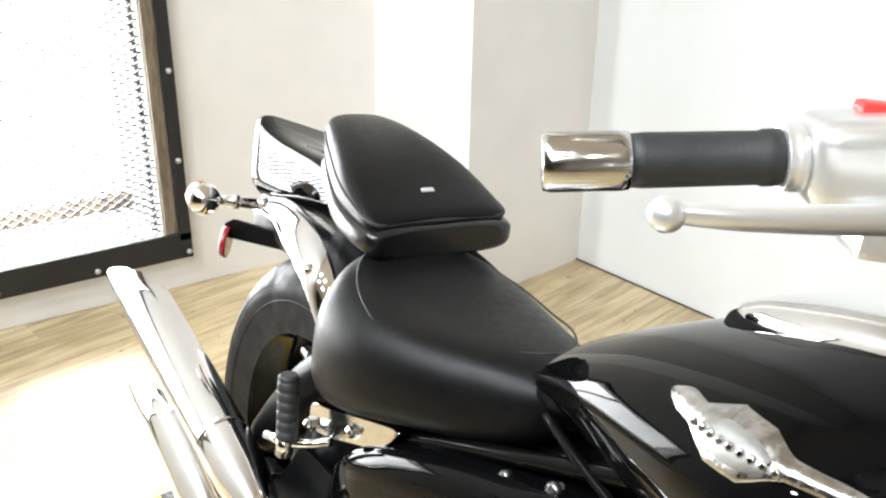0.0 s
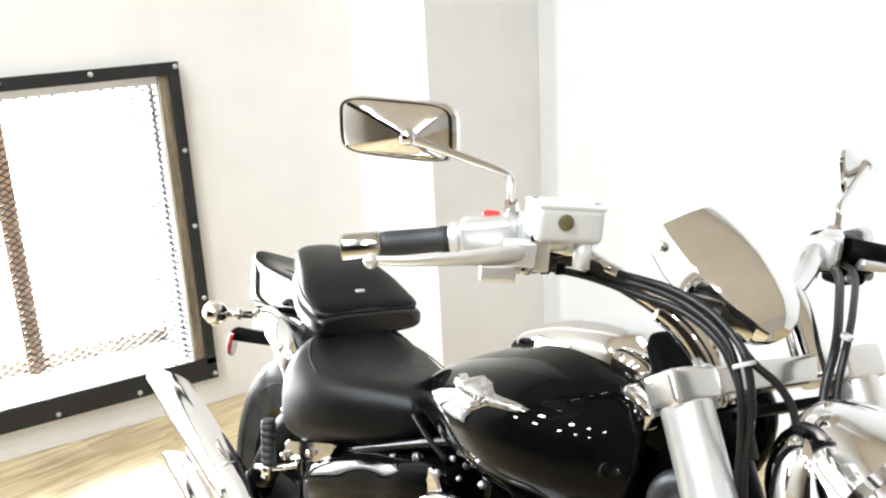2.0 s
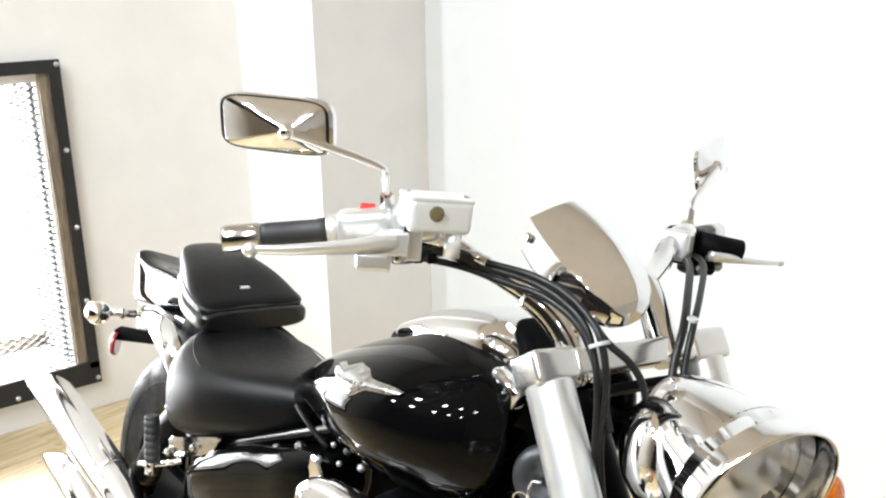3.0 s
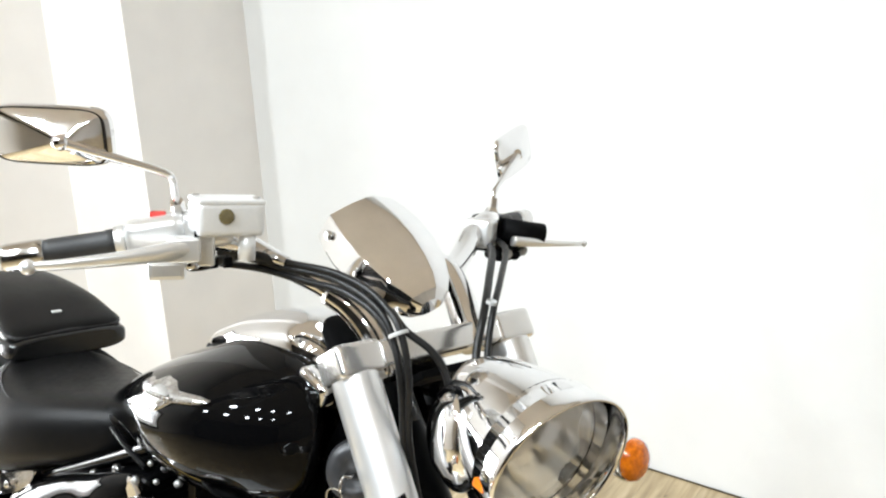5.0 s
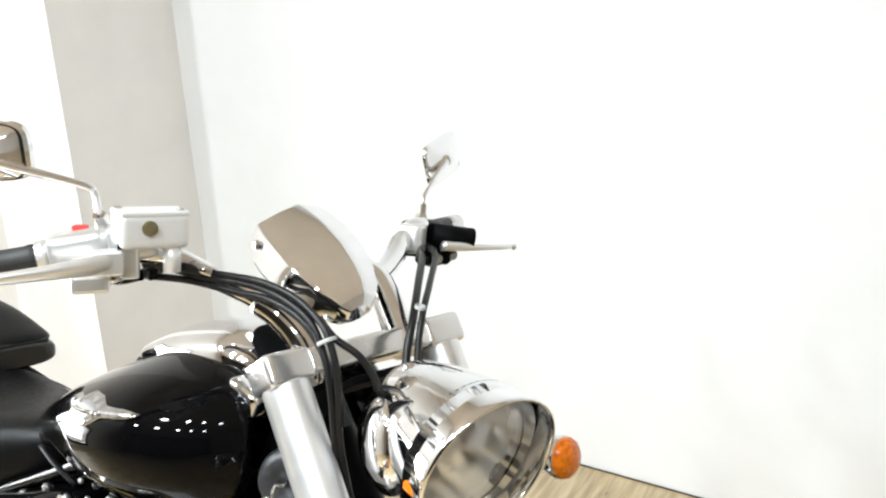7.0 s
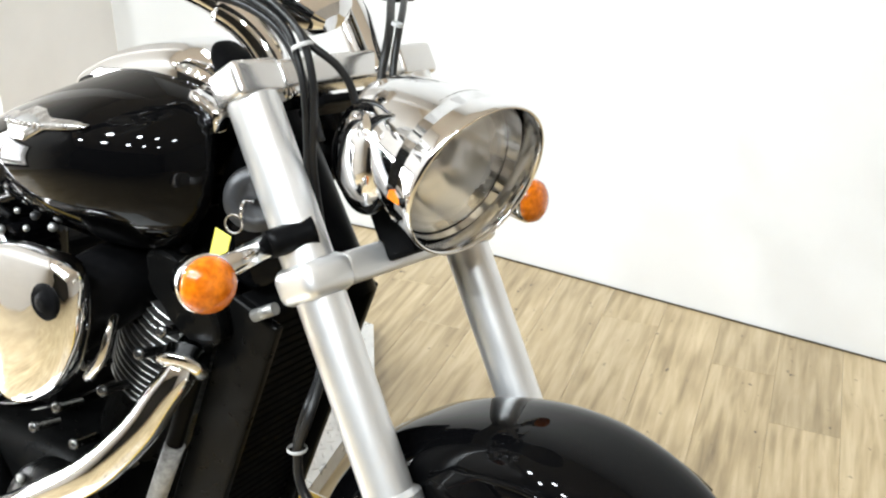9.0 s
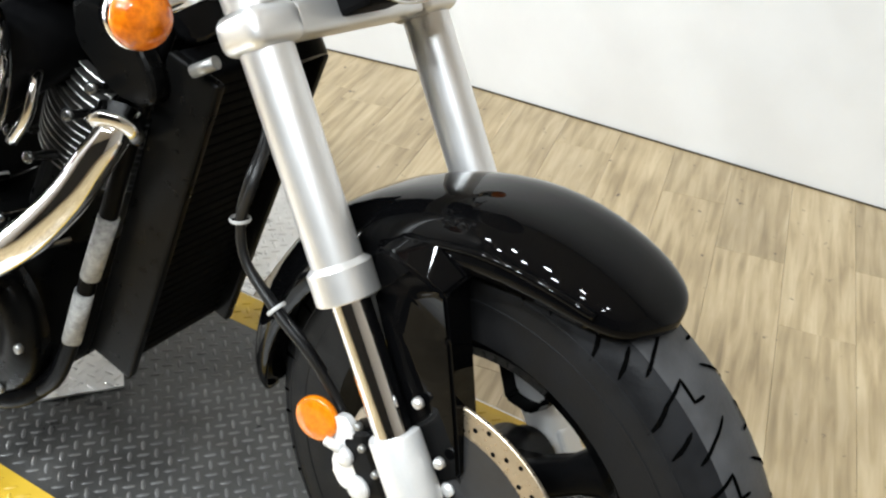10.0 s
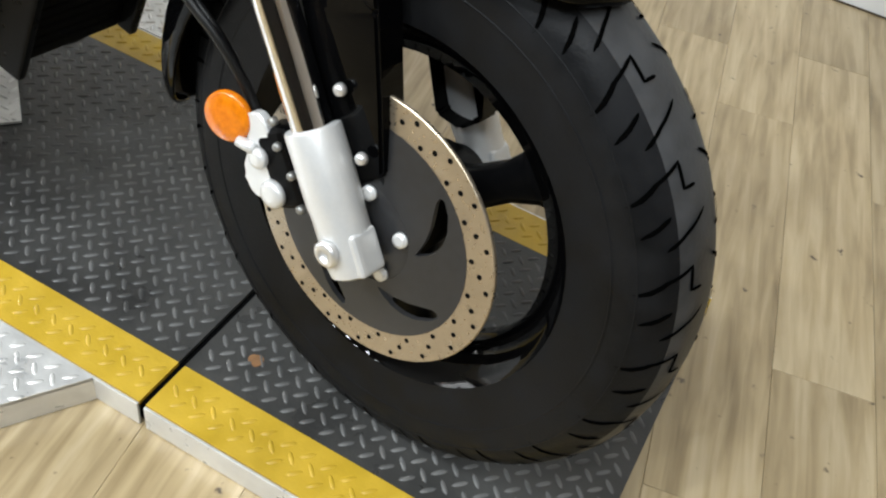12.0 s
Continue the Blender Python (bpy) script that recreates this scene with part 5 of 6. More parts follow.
# tank badge: a pointed bar with a shield plate, moulded to the tank's side


def tank_skin(x, z, out=0.0):
    rows = blend_sections(TANK, 5)
    xs = [-r[0] for r in rows]
    w, top, bot, wide = (float(np.interp(-x, xs, [r[i] for r in rows])) for i in (1, 2, 3, 4))
    q = (z - wide) / (top - wide) if z > wide else (wide - z) / (wide - bot)
    n = 2.1 if z > wide else 2.0
    y = w * max(0.0, 1 - min(1, abs(q)) ** n) ** (1 / n)
    return Vector((x, -(y + out), z))


def badge_strip(bm, line, out=0.004):
    """Raised ribbon along (x, z, half-height) points of the tank's right side."""
    rows = []
    for x, z, h in blend_sections(line, 5):
        rows.append([tank_skin(x, z - h, 0.0005), tank_skin(x, z - h * 0.7, out), tank_skin(x, z + h * 0.7, out), tank_skin(x, z + h, 0.0005)])
    rings(bm, rows, closed=False)


bm = bm_new()
badge_strip(bm, [(-0.656, 0.7935, 0.0010), (-0.640, 0.7955, 0.0050), (-0.620, 0.7975, 0.0056), (-0.616, 0.7980, 0.0065), (-0.594, 0.8005, 0.0136), (-0.590, 0.8005, 0.0142), (-0.564, 0.8035, 0.0140), (-0.559, 0.8045, 0.0130), (-0.540, 0.8085, 0.0064), (-0.530, 0.8105, 0.0050), (-0.501, 0.8145, 0.0040), (-0.478, 0.8175, 0.0010)])
badge = body("tank_badge", bm, M["badge_metal"], "pointed chrome tank badge with a shield")
bm = bm_new()
badge_strip(bm, [(-0.606, 0.7985, 0.003), (-0.591, 0.8005, 0.0092), (-0.564, 0.8035, 0.0090), (-0.548, 0.8065, 0.0035)], 0.0054)
part("shield_panel", bm, M["cast_grey"], badge, "grey inset panel of the shield")
for k in range(9):
    t = k / 8
    x, z = -0.614 + 0.074 * t, 0.7970 + 0.0105 * t
    bm = bm_new()
    lathe(bm, [(0.0032, 0), (0.0030, 0.0015), (0.0018, 0.0022)], frame_to(tank_skin(x, z, 0.0052), (0, -1, 0.1), (1, 0, 0)), 10)
    part("badge_letter_bar", bm, M["chrome_worn"], badge)
bm = bm_new()
tube(bm, [tank_skin(-0.84, 0.674, 0.002), tank_skin(-0.74, 0.668, 0.002), tank_skin(-0.64, 0.664, 0.002), tank_skin(-0.54, 0.664, 0.002), tank_skin(-0.46, 0.678, 0.002), tank_skin(-0.41, 0.700, 0.002)], 0.005, 8, 6)
part("tank_seam", bm, M["gloss_black"], fuel_tank, "rolled seam along the tank's lower edge")

SHAPE[0] = Matrix()

# -- seats --
SEAT = [(-0.860, 0.038, 0.768, 0.725, 0.745, 0.0, -0.035), (-0.885, 0.056, 0.777, 0.700, 0.732, 0.0, -0.044), (-0.93, 0.078, 0.780, 0.676, 0.716, 0.002, -0.046), (-1.0, 0.108, 0.777, 0.655, 0.706, 0.005, -0.046), (-1.07, 0.131, 0.776, 0.630, 0.695, 0.008, -0.042), (-1.13, 0.140, 0.779, 0.608, 0.685, 0.008, -0.036),
        (-1.175, 0.134, 0.782, 0.606, 0.684, 0.005, -0.032), (-1.205, 0.108, 0.782, 0.640, 0.700, 0.002, -0.028), (-1.215, 0.075, 0.776, 0.680, 0.725, 0.0, -0.025)]
bm = bm_new()
rings(bm, [section(r[0], r[1], r[2], r[3], r[4], 2.6, 3.6, 64, r[6], r[5]) for r in blend_sections(SEAT, 6)])
seat = body("rider_seat", bm, M["vinyl"], "black vinyl rider saddle with a stitched top")


def seat_top(x, y):
    rows = blend_sections(SEAT, 5)
    xs = [-r[0] for r in rows]
    w, top, bot, wide, dish = (float(np.interp(-x, xs, [r[i] for r in rows])) for i in (1, 2, 3, 4, 5))
    q = min(0.999, abs(y) / w)
    return wide + (top - wide) * (1 - q ** 2.6) ** (1 / 2.6) - dish * max(0.0, 1 - (y / (w * 0.8)) ** 2)


outline_s = []
for k in range(49):
    a = math.pi * (-0.5 + k / 24)
    x = -1.065 + 0.155 * math.sin(a) * (1.0 if math.sin(a) < 0 else 0.98)
    y = 0.112 * math.cos(a) * (1.0 - 0.42 * max(0.0, math.sin(a)) ** 1.5)
    outline_s.append(Vector((x, y - 0.038, seat_top(x, y) + 0.0004)))
bm = bm_new()
tube(bm, outline_s, 0.0013, 6, 2)
part("stitched_seam", bm, M["stitch"], seat, "raised stitched seam round the top panel")
PILL = [(-1.188, 0.085, 0.820, 0.800, 0.810, 0.004), (-1.198, 0.102, 0.828, 0.798, 0.811, 0.006), (-1.23, 0.106, 0.841, 0.796, 0.813, 0.010), (-1.29, 0.101, 0.862, 0.798, 0.818, 0.016), (-1.35, 0.086, 0.875, 0.804, 0.828, 0.022), (-1.41, 0.068, 0.880, 0.818, 0.842, 0.028), (-1.455, 0.050, 0.877, 0.836, 0.854, 0.034), (-1.472, 0.030, 0.870, 0.848, 0.859, 0.036)]


def lofted(rows, n_top, n_bot, steps=5, count=48):
    """Sections whose last number is the middle's offset to the left."""
    bm = bm_new()
    rings(bm, [section(r[0], max(r[1], 0.002), r[2], r[3], r[4], n_top, n_bot, count, r[5]) for r in blend_sections(rows, steps)])
    return bm


pill = body("pillion_seat", lofted(PILL, 3.1, 3.0), M["vinyl"], "black vinyl passenger pad")
bm = bm_new()
edge = []
for r in blend_sections(PILL, 4)[1:-6]:
    edge.append((r[0], r[1], r[5], r[4] + 0.30 * (r[2] - r[4])))
pts = [(x, y0 - w * 0.985, z) for x, w, y0, z in edge[::-1]] + [(-1.190, -0.04, 0.815), (-1.187, 0.0, 0.816), (-1.190, 0.04, 0.815)] + [(x, y0 + w * 0.985, z) for x, w, y0, z in edge]
tube(bm, pts, 0.0026, 8, 3)
part("seat_piping", bm, M["stitch"], pill, "raised piping round the pad")
bm = lofted([(-1.176, 0.085, 0.810, 0.776, 0.793, 0.004), (-1.184, 0.106, 0.813, 0.772, 0.793, 0.006), (-1.23, 0.112, 0.815, 0.772, 0.795, 0.010), (-1.29, 0.107, 0.818, 0.776, 0.799, 0.016), (-1.35, 0.090, 0.824, 0.786, 0.806, 0.022), (-1.42, 0.066, 0.834, 0.800, 0.818, 0.028)], 4.0, 4.0, 3)
part("pad_band", bm, M["vinyl_smooth"], pill, "smooth black lower band of the pad")
bm = bm_new()
box(bm, (0.004, 0.018, 0.007), Matrix.Translation((-1.2275, 0.004, 0.8405)) @ Matrix.Rotation(radians(-68), 4, "Y"), 0.0015)
part("seat_tag", bm, M["cable_tie"], pill, "small pale woven tag")
bm = loft([(-1.10, 0.085, 0.755, 0.66, 0.71), (-1.2, 0.092, 0.772, 0.66, 0.71), (-1.30, 0.085, 0.78, 0.66, 0.72)], 4, 3, 3)
body("seat_base", bm, M["matt_black"], "matt black seat pan")

# -- rear wheel and tail --
REAR = Vector((-1.42, 0.055, 0.327))
rear_wheel = wheel(REAR, 0.327, 0.20, 0.17, body, 5, "rubber")
# added disc, no real part: blocks the view through and keeps the wheel dark
bm = bm_new()
lathe(bm, [(0.020, 0.040), (0.165, 0.040), (0.172, 0.046), (0.172, 0.052), (0.160, 0.056), (0.020, 0.058)], rear_wheel[0], 48)
part("wheel_blank", bm, M["satin_black"], rear_wheel[1], "black disc added to darken the inside of the rear wheel")
bm = lofted([(-1.24, 0.072, 0.775, 0.67, 0.73, 0.020), (-1.34, 0.080, 0.792, 0.685, 0.745, 0.032), (-1.42, 0.082, 0.797, 0.690, 0.750, 0.042), (-1.50, 0.083, 0.793, 0.688, 0.750, 0.052), (-1.57, 0.084, 0.790, 0.680, 0.745, 0.060), (-1.63, 0.084, 0.793, 0.672, 0.738, 0.066), (-1.672, 0.083, 0.801, 0.668, 0.732, 0.070), (-1.688, 0.081, 0.804, 0.668, 0.728, 0.072), (-1.699, 0.077, 0.797, 0.670, 0.724, 0.072), (-1.708, 0.066, 0.765, 0.676, 0.718, 0.072), (-1.714, 0.04, 0.735, 0.688, 0.712, 0.072)], 6.0, 2.6, 5)
for v in bm.verts:
    if v.co.z > 0.74:
        v.co.z -= 0.30 * (v.co.y - 0.055) * min(1.0, (v.co.z - 0.74) / 0.04)
sharpen(body("tail_cowl", bm, M["gloss_black"], "glossy black ducktail cowl"), 38)


def across(p, side):
    """A point of the tail's right side, or its image on the left about a middle shifted to fit the camera's view."""
    x, y, z = p
    middle = float(np.interp(-x, (1.2, 1.7), (-0.03, 0.060)))
    return Vector((x, y if side < 0 else 2 * middle - y, z))


for side in (-1, 1):
    bm = bm_new()
    tube(bm, [across(p, side) for p in ((-1.640, -0.024, 0.684), (-1.595, -0.032, 0.697), (-1.53, -0.048, 0.717), (-1.45, -0.070, 0.734), (-1.36, -0.098, 0.742), (-1.29, -0.115, 0.739), (-1.24, -0.126, 0.726), (-1.20, -0.130, 0.690))], [0.010, 0.015, 0.019, 0.022, 0.025, 0.025, 0.023, 0.018], 18, 6, flat=0.45)
    rail = body("guard_strut", bm, M["chrome"], "curved chrome tail strut")
    for p in ((-1.261, -0.128, 0.7346), (-1.56, -0.046, 0.712)):
        bm = bm_new()
        lathe(bm, [(0.008, -0.004), (0.008, 0.006), (0.005, 0.010), (0.002, 0.0105)], frame_to(across(p, side), (0, side, 0)), 14)
        part("strut_bolt", bm, M["chrome"], rail)
    bm = bm_new()
    seat_i = across((-1.666, -0.098, 0.6866), side)
    bmesh.ops.create_uvsphere(bm, u_segments=28, v_segments=18, radius=0.0265, matrix=Matrix.Translation(seat_i))
    for f in bm.faces:
        f.smooth = True
    ri = body("rear_indicator", bm, M["chrome"], "ball-shaped chrome rear indicator on a stalk")
    bm = bm_new()
    lathe(bm, [(0.0245, 0.011), (0.0235, 0.018), (0.016, 0.026), (0.002, 0.029)], frame_to(seat_i, (-1, side * 0.05, 0.05)), 28)
    part("lens", bm, M["amber"], ri, "amber lens facing the rear")
    bm = bm_new()
    root = across((-1.625, -0.026, 0.687), side)
    tube(bm, [seat_i.lerp(root, 0.25), root], [0.0068, 0.009], 14)
    lathe(bm, [(0.0115, 0), (0.0115, 0.009)], frame_to(seat_i.lerp(root, 0.55), root - seat_i), 14)
    part("stalk", bm, M["chrome_worn"], ri)
    bm = bm_new()
    rows_b = []
    for x, y, z0, z1 in ((-1.648, -0.066, 0.628, 0.650), (-1.632, -0.060, 0.630, 0.662), (-1.54, -0.030, 0.645, 0.672), (-1.46, -0.012, 0.662, 0.690)):
        rows_b.append([across((x, y - 0.003, z0), side), across((x, y - 0.003, z1), side), across((x, y + 0.003, z1), side), across((x, y + 0.003, z0), side)])
    rings(bm, rows_b, smooth=False)
    stay = body("reflector_bracket", bm, M["satin_black"], "black reflector bracket")
    bm = bm_new()
    rm_ = frame_to(across((-1.642, -0.0715, 0.622), side), (-0.62, side * 0.78, 0.05), (0, 0, 1))
    lathe(bm, [(0.025, -0.009), (0.0262, -0.007), (0.0262, 0.0), (0.022, 0.001)], rm_, 28)
    part("reflector_rim", bm, M["red_lens"], stay, "dark red reflector rim")
    # pale face: the window's glare is painted on as the lens colour
    bm = bm_new()
    lathe(bm, [(0.0235, 0.0005), (0.0225, 0.0025), (0.012, 0.004), (0.002, 0.0043)], rm_, 28)
    part("rear_reflector", bm, M["glare_lens"], stay, "round reflector with window glare put into its pale colour")
# black inner guard between the pad and the tyre
bm = lofted([(-1.22, 0.070, 0.760, 0.60, 0.68, 0.018), (-1.34, 0.088, 0.760, 0.62, 0.70, 0.032), (-1.46, 0.092, 0.745, 0.63, 0.70, 0.046), (-1.58, 0.090, 0.725, 0.62, 0.68, 0.060), (-1.67, 0.080, 0.700, 0.60, 0.655, 0.070)], 3.0, 3.0, 4)
body("inner_guard", bm, M["satin_black"], "black inner mudguard under the tail")

# -- frame, swingarm and side panels --
for side in (-1, 1):
    bm = bm_new()
    tube(bm, [(-0.66, side * 0.118, 0.800), (-0.7813, side * 0.118, 0.7456), (-0.880, side * 0.118, 0.7012), (-0.968, side * 0.118, 0.662), (-1.078, side * 0.118, 0.612), (-1.17, side * 0.112, 0.59), (-1.3, side * 0.10, 0.60)], 0.0088, 16, 6)
    body("frame_rail", bm, M["gloss_black"], "glossy black frame rail")
    bm = bm_new()
    tube(bm, [(-0.84, side * 0.13 + 0.02, 0.365), (-1.0, side * 0.135 + 0.03, 0.36), (-1.2, side * 0.128 + 0.04, 0.345), (-1.43, side * 0.12 + 0.045, 0.327)], [0.028, 0.027, 0.024, 0.022], 16, 5)
    body("swingarm", bm, M["satin_black"], "black swingarm tube")
    bm = bm_new()
    line_d = [(-0.42, side * 0.07, 0.76), (-0.450, side * 0.100, 0.62), (-0.476, side * 0.113, 0.51), (-0.503, side * 0.117, 0.425), (-0.533, side * 0.120, 0.325), (-0.58, side * 0.122, 0.235), (-0.68, side * 0.125, 0.19), (-0.9, side * 0.125, 0.18)]
    tube(bm, line_d, 0.0108, 14, 6)
    tube_ob = body("down_tube", bm, M["satin_black"], "black frame down tube")
    if side < 0:
        for a, b in (((-0.473, -0.114, 0.515), (-0.500, -0.118, 0.428)), ((-0.508, -0.120, 0.405), (-0.531, -0.122, 0.328))):
            bm = bm_new()
            tube(bm, [a, b], 0.0122, 14)
            for v in bm.verts:
                v.co += Vector((0.0008 * math.sin(v.co.z * 900), 0.0008 * math.sin(v.co.z * 700 + 1), 0))
            part("tape_sleeve", bm, M["tape"], tube_ob, "scuffed pale grey tape sleeve")
XZ = Matrix(((1, 0, 0), (0, 0, 1), (0, 1, 0))).to_4x4()
bm = bm_new()
prism(bm, smooth_outline([(-1.198, 0.556), (-1.204, 0.584), (-1.166, 0.597), (-1.10, 0.622), (-1.030, 0.647), (-1.026, 0.640), (-1.056, 0.609), (-1.10, 0.588), (-1.16, 0.563)], 4), Matrix.Translation((0, -0.130, 0)) @ XZ, -0.012, 0.004)
plate_c = body("side_bracket", bm, M["chrome_worn"], "chrome bracket below the seat")
for px, pz in ((-1.103, 0.603), (-1.196, 0.560)):
    bm = bm_new()
    bmesh.ops.create_uvsphere(bm, u_segments=16, v_segments=10, radius=0.0075, matrix=Matrix.Translation((px, -0.146, pz)))
    lathe(bm, [(0.009, -0.006), (0.009, 0.001)], frame_to((px, -0.144, pz), (0, -1, 0)), 6, smooth=False)
    part("acorn_nut", bm, M["chrome"], plate_c)
# passenger foot rest, folded up
bm = bm_new()
tube(bm, [(-1.195, -0.178, 0.528), (-1.190, -0.178, 0.553)], 0.0115, 16)
tube(bm, [(-1.150, -0.140, 0.560), (-1.168, -0.160, 0.552), (-1.190, -0.176, 0.544)], 0.006, 12)
tube(bm, [(-1.192, -0.178, 0.544), (-1.240, -0.178, 0.526)], 0.0065, 12)
peg = body("passenger_peg", bm, M["chrome"], "folded chrome passenger foot peg")
bm = bm_new()
prof_p = [(0.009, 0.0)]
for k in range(6):
    prof_p += [(0.0132, 0.002 + k * 0.0125), (0.0132, 0.0115 + k * 0.0125), (0.0121, 0.0122 + k * 0.0125), (0.0121, 0.0138 + k * 0.0125)]
prof_p += [(0.0132, 0.079), (0.010, 0.083)]
lathe(bm, prof_p, frame_to((-1.190, -0.178, 0.550), (-0.13, 0.0, 1), (1, 0, 0)), 24)
part("peg_rubber", bm, M["grip_rubber"], peg, "ribbed black rubber sleeve")
bm = bm_new()
tube(bm, [(-1.19, -0.10, 0.64), (-1.25, -0.11, 0.58), (-1.31, -0.112, 0.50), (-1.35, -0.115, 0.45)], [0.030, 0.034, 0.034, 0.028], 20, 5)
body("rear_damper", bm, M["satin_black"], "black rear shock absorber")
bm = loft([(-0.722, 0.026, 0.722, 0.660, 0.692), (-0.735, 0.048, 0.732, 0.640, 0.688), (-0.80, 0.062, 0.718, 0.605, 0.665), (-0.87, 0.063, 0.694, 0.560, 0.627), (-0.95, 0.066, 0.666, 0.524, 0.595), (-1.03, 0.066, 0.630, 0.488, 0.558), (-1.09, 0.062, 0.594, 0.462, 0.528), (-1.130, 0.050, 0.560, 0.456, 0.508), (-1.146, 0.026, 0.530, 0.472, 0.50)], 4.2, 3.6, 5, 52, y0=-0.098)
body("side_cover", bm, M["gloss_black"], "glossy black rounded side cover")
bm = loft([(-0.78, 0.05, 0.70, 0.52, 0.61), (-0.95, 0.06, 0.67, 0.48, 0.57), (-1.13, 0.055, 0.58, 0.44, 0.50)], 4.0, 4.0, 3, 36, y0=0.098)
body("side_cover", bm, M["gloss_black"], "glossy black rounded side cover")
bm = bm_new()
box(bm, (0.46, 0.15, 0.24), Matrix.Translation((-0.98, 0, 0.56)), 0.02, 3)
body("battery_box", bm, M["matt_black"], "matt black inner box below the seat")
bm = bm_new()
tube(bm, [(-0.850, -0.112, 0.760), (-0.795, -0.124, 0.752), (-0.738, -0.128, 0.738)], 0.0045, 10, 4)
body("seat_stay", bm, M["satin_black"], "thin black stay between the seat and the tank")
for px, pz, r in ((-0.805, 0.716, 0.008), (-0.865, 0.691, 0.007), (-0.90, 0.674, 0.004), (-0.935, 0.660, 0.008), (-0.985, 0.637, 0.006)):
    bm = bm_new()
    lathe(bm, [(r, -0.006), (r, 0.003), (r * 0.5, 0.005)], frame_to((px, -0.132, pz), (0, -1, 0.2)), 12)
    body("frame_bolt", bm, M["bolt_dark"], "small grey frame bolt")

SHAPE[0] = KEEP
# -- engine --
bm = bm_new()
box(bm, (0.44, 0.22, 0.20), Matrix.Translation((-0.79, 0, 0.285)), 0.05, 4)
case = sharpen(body("crankcase", bm, M["engine_black"], "black engine crankcase"), 50)
for px, pz, r in ((-0.62, 0.29, 0.095), (-0.80, 0.28, 0.075)):
    bm = bm_new()
    lathe(bm, [(r, 0), (r, 0.02), (r * 0.93, 0.032), (r * 0.6, 0.038), (r * 0.55, 0.034), (0.004, 0.034)], frame_to((px, -0.108, pz), (0, -1, 0)), 40)
    part("case_cover", bm, M["engine_black"], case, "black round engine cover")
    for k in range(6):
        a = 2 * math.pi * k / 6
        bm = bm_new()
        lathe(bm, [(0.006, 0), (0.006, 0.006), (0.003, 0.008)], frame_to((px + r * 0.88 * math.cos(a), -0.140, pz + r * 0.88 * math.sin(a)), (0, -1, 0)), 10)
        part("cover_bolt", bm, M["cast_grey"], case)


def cylinder(foot, top, name):
    foot, top = Vector(foot), Vector(top)
    d = (top - foot).normalized()
    m = frame_to(foot, d, (0, 1, 0))
    n = (top - foot).length
    bm = bm_new()
    lathe(bm, [(0.062, -0.10), (0.062, n)], m, 32)
    cyl = body(name, bm, M["engine_black"], "black finned engine cylinder")
    fins = 14
    for k in range(fins):
        h = 0.012 + (n - 0.05) * k / (fins - 1)
        r = 0.078 + 0.006 * math.sin(k / fins * math.pi)
        bm = bm_new()
        lathe(bm, [(0.068, h - 0.0012), (r - 0.001, h - 0.0012), (r, h), (r - 0.001, h + 0.0012), (0.068, h + 0.0012)], m, 36, smooth=False, caps=(False, False))
        part("cooling_fin", bm, M["fin_edge"], cyl)
    bm = bm_new()
    box(bm, (0.13, 0.14, 0.07), m @ Matrix.Translation((0, 0, n + 0.02)), 0.03, 4)
    part("cylinder_head", bm, M["engine_black"], cyl, "black cylinder head")
    return cyl


SHAPE[0] = Matrix()
cylinder((-0.588, -0.015, 0.527), (-0.507, -0.015, 0.702), "cylinder")
SHAPE[0] = KEEP
cylinder((-0.80, 0.0, 0.36), (-0.86, 0.0, 0.57), "cylinder")
SHAPE[0] = Matrix()
bm = bm_new()
prism(bm, smooth_outline([(-0.515, 0.745), (-0.475, 0.755), (-0.415, 0.715), (-0.40, 0.675), (-0.43, 0.66), (-0.49, 0.69)], 4), Matrix.Translation((0, -0.095, 0)) @ XZ, -0.025, 0.008)
body("head_cover", bm, M["engine_black"], "black cylinder head cover")
# air cleaner
AIR = smooth_outline([(-0.700, 0.695), (-0.690, 0.728), (-0.645, 0.745), (-0.59, 0.750), (-0.548, 0.748), (-0.530, 0.724), (-0.531, 0.675), (-0.545, 0.628), (-0.570, 0.588), (-0.612, 0.556), (-0.652, 0.543), (-0.680, 0.56), (-0.694, 0.62)], 5)
bm = bm_new()
cx, cz = sum(p[0] for p in AIR) / len(AIR), sum(p[1] for p in AIR) / len(AIR)
rings(bm, [[Vector((cx + (x - cx) * s, -y, cz + (z - cz) * s)) for x, z in AIR] for s, y in ((0.90, 0.178), (0.98, 0.180), (1.0, 0.185), (1.0, 0.192), (0.985, 0.201), (0.94, 0.208), (0.86, 0.212), (0.4, 0.216), (0.02, 0.217))])
air = body("air_cleaner", bm, M["chrome"], "chrome teardrop air cleaner cover")
bm = bm_new()
lathe(bm, [(0.021, -0.006), (0.021, 0.004), (0.018, 0.007), (0.0135, 0.003), (0.010, 0.009), (0.003, 0.0095)], frame_to((-0.563, -0.212, 0.702), (0, -1, 0.02)), 28)
part("cover_bolt", bm, M["matt_black"], air, "black round cover bolt")
bm = bm_new()
tube(bm, [(-0.57, -0.06, 0.70), (-0.585, -0.11, 0.685), (-0.60, -0.18, 0.655)], [0.045, 0.05, 0.05], 24, 5)
body("air_duct", bm, M["satin_black"], "black intake duct behind the air cleaner")
bm = bm_new()
tube(bm, [(-0.56, -0.12, 0.672), (-0.538, -0.15, 0.660), (-0.540, -0.16, 0.625), (-0.565, -0.16, 0.59)], 0.007, 14, 6)
